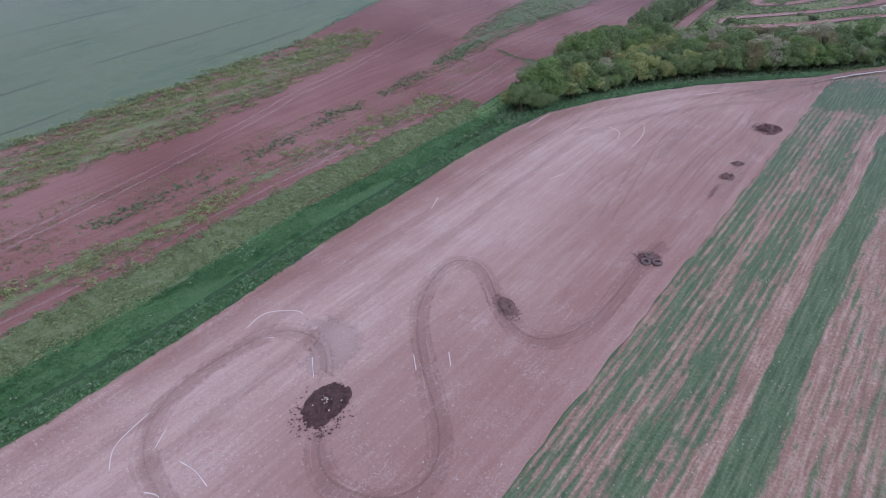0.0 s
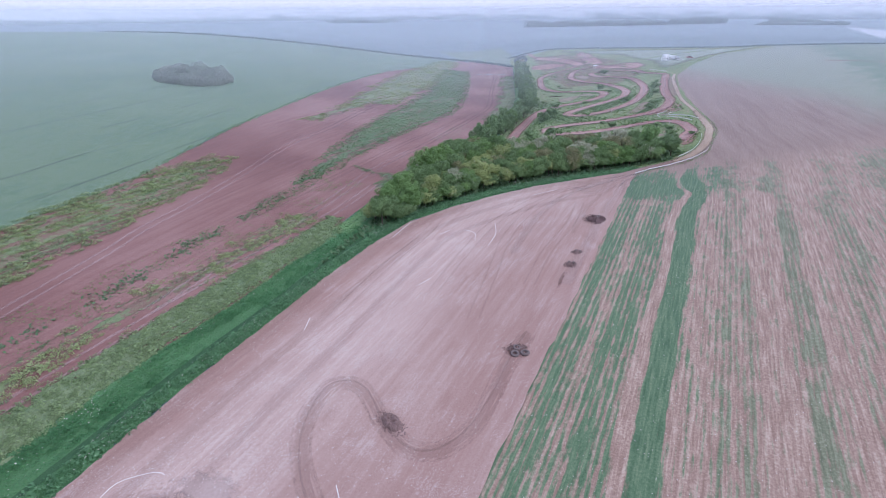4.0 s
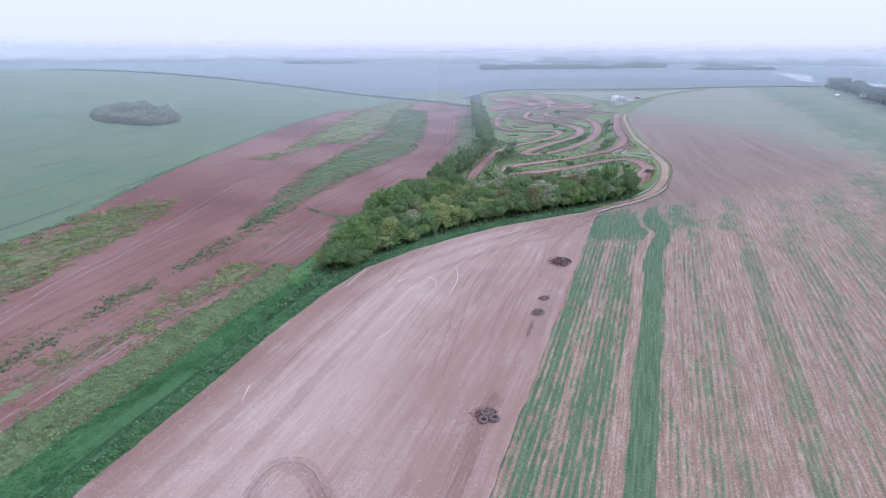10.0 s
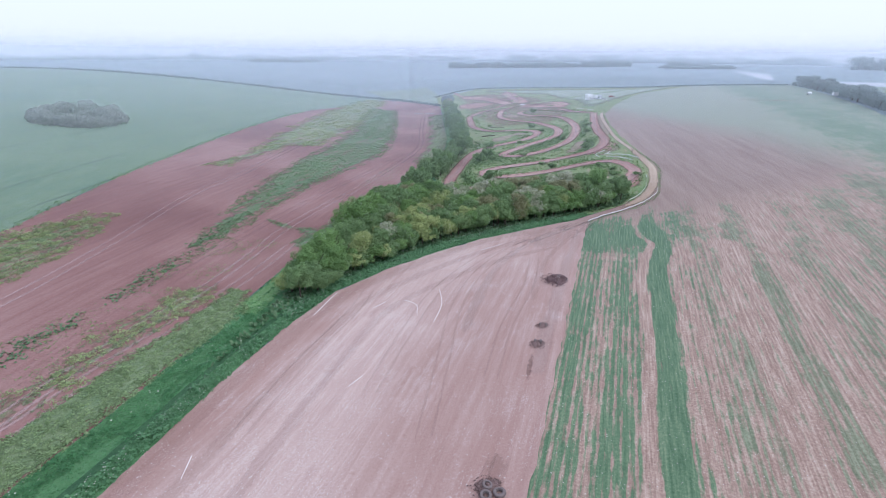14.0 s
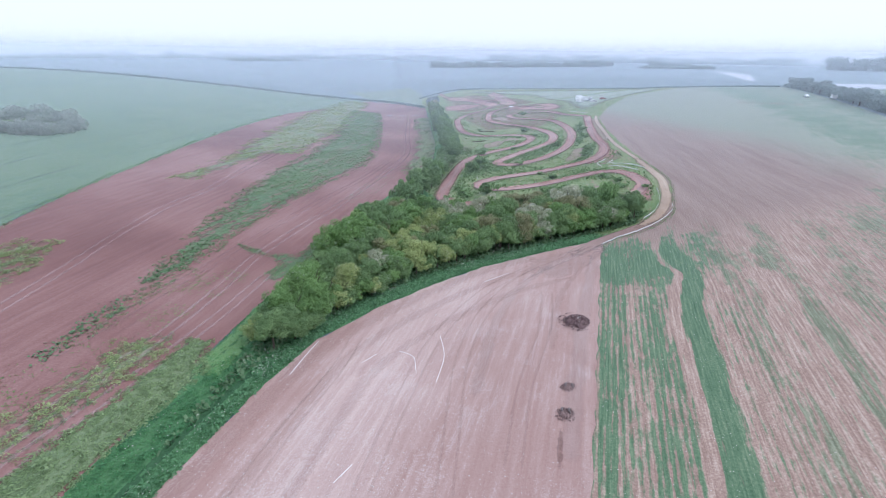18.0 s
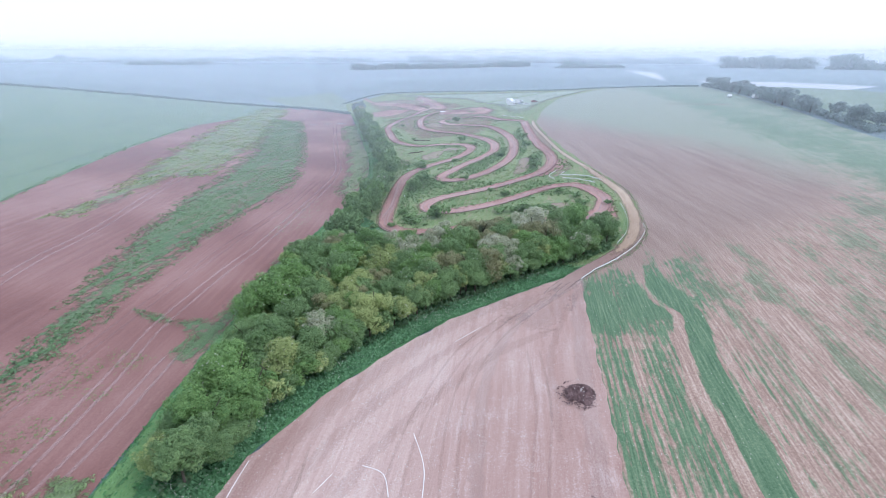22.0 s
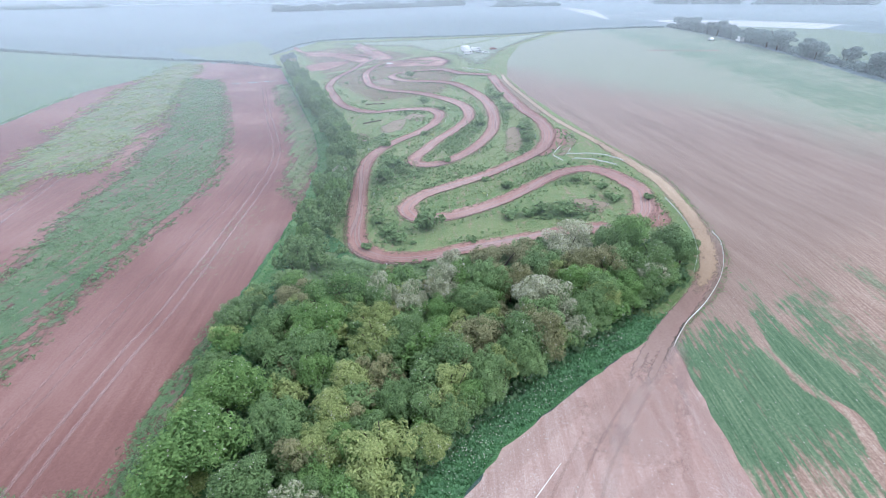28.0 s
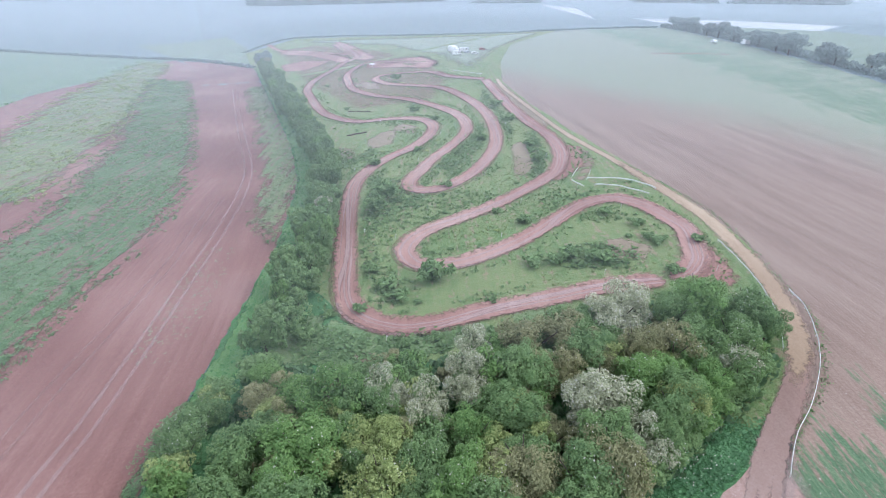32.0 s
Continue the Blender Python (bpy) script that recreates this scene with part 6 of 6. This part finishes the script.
def vehicle(name, x, y, turn, outline, half, paint, glass, wheels, label, category):
    ob = new(name)
    ob.matrix_world = pose(x, y, hz(x, y) + 0.12, 0, 0, turn)
    bm = bmesh.new()
    prism(bm, outline, half)
    bmesh.ops.recalc_face_normals(bm, faces=bm.faces)
    bmesh.ops.bevel(bm, geom=bm.edges[:], offset=0.08, segments=2, affect="EDGES")
    body = part("body", bm, paint, ob)
    for x0, x1, z0, z1 in glass:
        for s in (-1, 1):
            part("window", pane(x0, x1, z0, z1, s * (half + 0.005)), M_GLASS, body)
    for wx in wheels:
        for s in (-1, 1):
            bm = bmesh.new()
            torus(bm, 0.24, 0.1, 20, 8)
            bmesh.ops.rotate(bm, verts=bm.verts, matrix=Matrix.Rotation(radians(90), 3, "X"))
            bmesh.ops.translate(bm, verts=bm.verts, vec=(wx, s * (half - 0.08), 0.34))
            wheel = part("wheel", bm, M_TYRE, ob)
            bm = bmesh.new()
            tube(bm, (wx, s * (half - 0.14), 0.34), (wx, s * (half - 0.02), 0.34), 0.2, 0.18, 14)
            part("rim", bm, M_SILVER, wheel)
    bm = bmesh.new()
    xs = [p[0] for p in outline]
    prism(bm, [(max(xs) - 0.04, 0.45), (max(xs) + 0.03, 0.45), (max(xs) + 0.03, 0.62), (max(xs) - 0.04, 0.62)], half * 0.9)
    part("bumper", bm, M_TYRE, ob)
    return tagged(ob, label, category, "paddock vehicles")


VAN = [(-2.7, 0.35), (2.6, 0.35), (2.65, 0.95), (1.9, 1.25), (1.3, 2.2), (1.0, 2.4), (-2.6, 2.45), (-2.75, 2.2)]
COACH = [(-3.4, 0.4), (3.2, 0.4), (3.3, 1.1), (2.7, 1.5), (3.1, 2.1), (3.0, 2.9), (-3.3, 2.95), (-3.45, 2.6)]
CAR = [(-2.0, 0.3), (2.1, 0.3), (2.15, 0.75), (1.2, 0.95), (0.5, 1.42), (-1.1, 1.45), (-1.9, 0.98), (-2.1, 0.9)]
vehicle("motorhome", 209, 372, 35, COACH, 1.15, M_WHITE, [(-2.6, -1.4, 1.5, 2.1), (-0.6, 0.8, 1.5, 2.1), (1.8, 2.5, 1.55, 2.05)], (-2.1, 2.2), "large white motorhome parked on grass", "motorhome")
vehicle("motorhome", 206, 366, 30, COACH, 1.15, M_WHITE, [(-2.6, -1.4, 1.5, 2.1), (-0.6, 0.8, 1.5, 2.1), (1.8, 2.5, 1.55, 2.05)], (-2.1, 2.2), "large white motorhome parked on grass", "motorhome")
vehicle("van", 204, 360, 20, VAN, 1.0, M_WHITE, [(0.5, 1.3, 1.35, 1.95)], (-1.7, 1.7), "white panel van parked on grass", "van")
vehicle("van", 207, 357, -25, VAN, 1.0, M_WHITE, [(0.5, 1.3, 1.35, 1.95)], (-1.7, 1.7), "white panel van parked on grass", "van")
vehicle("van", 198, 352, -20, VAN, 0.95, M_WHITE, [(0.5, 1.3, 1.35, 1.95)], (-1.7, 1.7), "white panel van parked near the track", "van")
vehicle("car", 204, 350, 10, CAR, 0.85, M_SILVER, [(-1.1, -0.3, 0.95, 1.3), (-0.2, 0.6, 0.95, 1.3)], (-1.3, 1.3), "silver car parked beside white vans", "car")
vehicle("car", 202, 341, -25, CAR, 0.88, M_WHITE, [(-1.1, -0.3, 0.95, 1.3), (-0.2, 0.6, 0.95, 1.3)], (-1.3, 1.3), "white car parked alone on grass", "car")
vehicle("car", 212, 361, 60, CAR, 0.85, M_SILVER, [(-1.1, -0.3, 0.95, 1.3), (-0.2, 0.6, 0.95, 1.3)], (-1.3, 1.3), "silver car parked on grass", "car")
vehicle("car", 213, 348, -15, CAR, 0.85, M_REDPAINT, [(-1.1, -0.3, 0.95, 1.3), (-0.2, 0.6, 0.95, 1.3)], (-1.3, 1.3), "dull red car parked on grass", "car")

vehicle("van", 275, 236, 50, VAN, 1.0, M_WHITE, [(0.5, 1.3, 1.35, 1.95)], (-1.7, 1.7), "white van standing beside the far lane", "van")
vehicle("car", 274, 250, 50, CAR, 0.88, M_WHITE, [(-1.1, -0.3, 0.95, 1.3), (-0.2, 0.6, 0.95, 1.3)], (-1.3, 1.3), "white car standing beside the far lane", "car")


def shelter(x, y):
    ob = new("marshal_shelter")
    ob.matrix_world = pose(x, y, hz(x, y) + 0.1, 0, 0, 25)
    for px in (-1.4, 1.4):
        for py in (-1.0, 1.0):
            bm = bmesh.new()
            tube(bm, (px, py, -0.1), (px, py, 2.1), 0.05, 0.05, 6)
            part("leg", bm, M_POST, ob)
    bm = bmesh.new()
    prism(bm, [(-1.7, 2.05), (1.7, 2.05), (1.7, 2.15), (0, 2.45), (-1.7, 2.15)], 1.25)
    part("roof", bm, M_WHITE, ob)
    return tagged(ob, "small white shelter beside the dirt track", "shelter")


shelter(158, 376)


# ---- small things by the track ----
def log(x, y, length, turn, thick):
    ob = new("log")
    ob.matrix_world = pose(x, y, hz(x, y) + 0.13 + thick, 0, 0, turn)
    bm = bmesh.new()
    tube(bm, (-length / 2, 0, 0), (0, 0.06 * length, 0.02), thick, thick * 0.9, 8)
    tube(bm, (0, 0.06 * length, 0.02), (length / 2, 0, 0), thick * 0.92, thick * 0.7, 8)
    part("stem", bm, M_BARK, ob)
    for k in (-0.2, 0.25):
        bm = bmesh.new()
        tube(bm, (k * length, 0.03 * length, 0), (k * length + 0.3, 0.5, thick * 1.5), thick * 0.4, thick * 0.15, 6)
        part("branch_stub", bm, M_BARK, ob)
    return tagged(ob, "dark fallen log lying on rough grass", "log", "fallen logs")


for x, y, length, turn in ((86, 254.3, 2.6, 5), (88.2, 254, 2.4, -12), (90.3, 253.6, 2.0, 8), (100.5, 283.2, 2.8, -45), (102.6, 280.8, 2.6, -52), (104.4, 278.6, 2.2, -40)):
    log(x, y, length, turn, 0.2)


def stake(x, y, lean):
    ob = new("marker_stake")
    ob.matrix_world = pose(x, y, hz(x, y), lean, 0, 10 * lean)
    bm = bmesh.new()
    tube(bm, (0, 0, -0.1), (0, 0, 1.0), 0.04, 0.035, 6)
    part("post", bm, M_POST, ob)
    bm = bmesh.new()
    bmesh.ops.create_cube(bm, size=1.0, matrix=pose(0.11, 0, 0.86) @ Matrix.Diagonal((0.22, 0.02, 0.2, 1)))
    bmesh.ops.bevel(bm, geom=bm.edges[:], offset=0.006, segments=1, affect="EDGES")
    part("marker_board", bm, M_WHITE, ob, "small white marker board")
    return tagged(ob, "white marker stake beside the dirt track", "stake", "track markers")


for i, (pts, first, gap) in enumerate(((LOOP_A, 6, 9), (LOOP_B, 3, 11), (LOOP_C, 30, 12))):
    c = spline(pts, 3.0)
    for j in range(first, min(len(c) - 1, 100), gap):
        d = (c[j + 1] - c[j - 1]).normalized()
        q = c[j] + Vector((d.y, -d.x)) * (3.3 if j % 2 else -3.3)
        stake(q.x, q.y, (j * 7 + i) % 9 - 4)
tagged(ribbon("bare_strip", [(230, 254), (236, 242), (243, 225)], 2.2, 0.12, M_TRACK, 2.0, (0, 0, 0), 0.1, 91), "narrow bare reddish strip in the far cereal", "bare earth", kind="structure")
tufts("path_grass", scatter([(66, 121.9), (72, 123.4), (79, 125.4), (79, 126), (72, 124.2), (66, 122.7)], 260, 46), 0.2, M_ROUGH, "green grass between two wheel ruts", "grass", 3, 46)
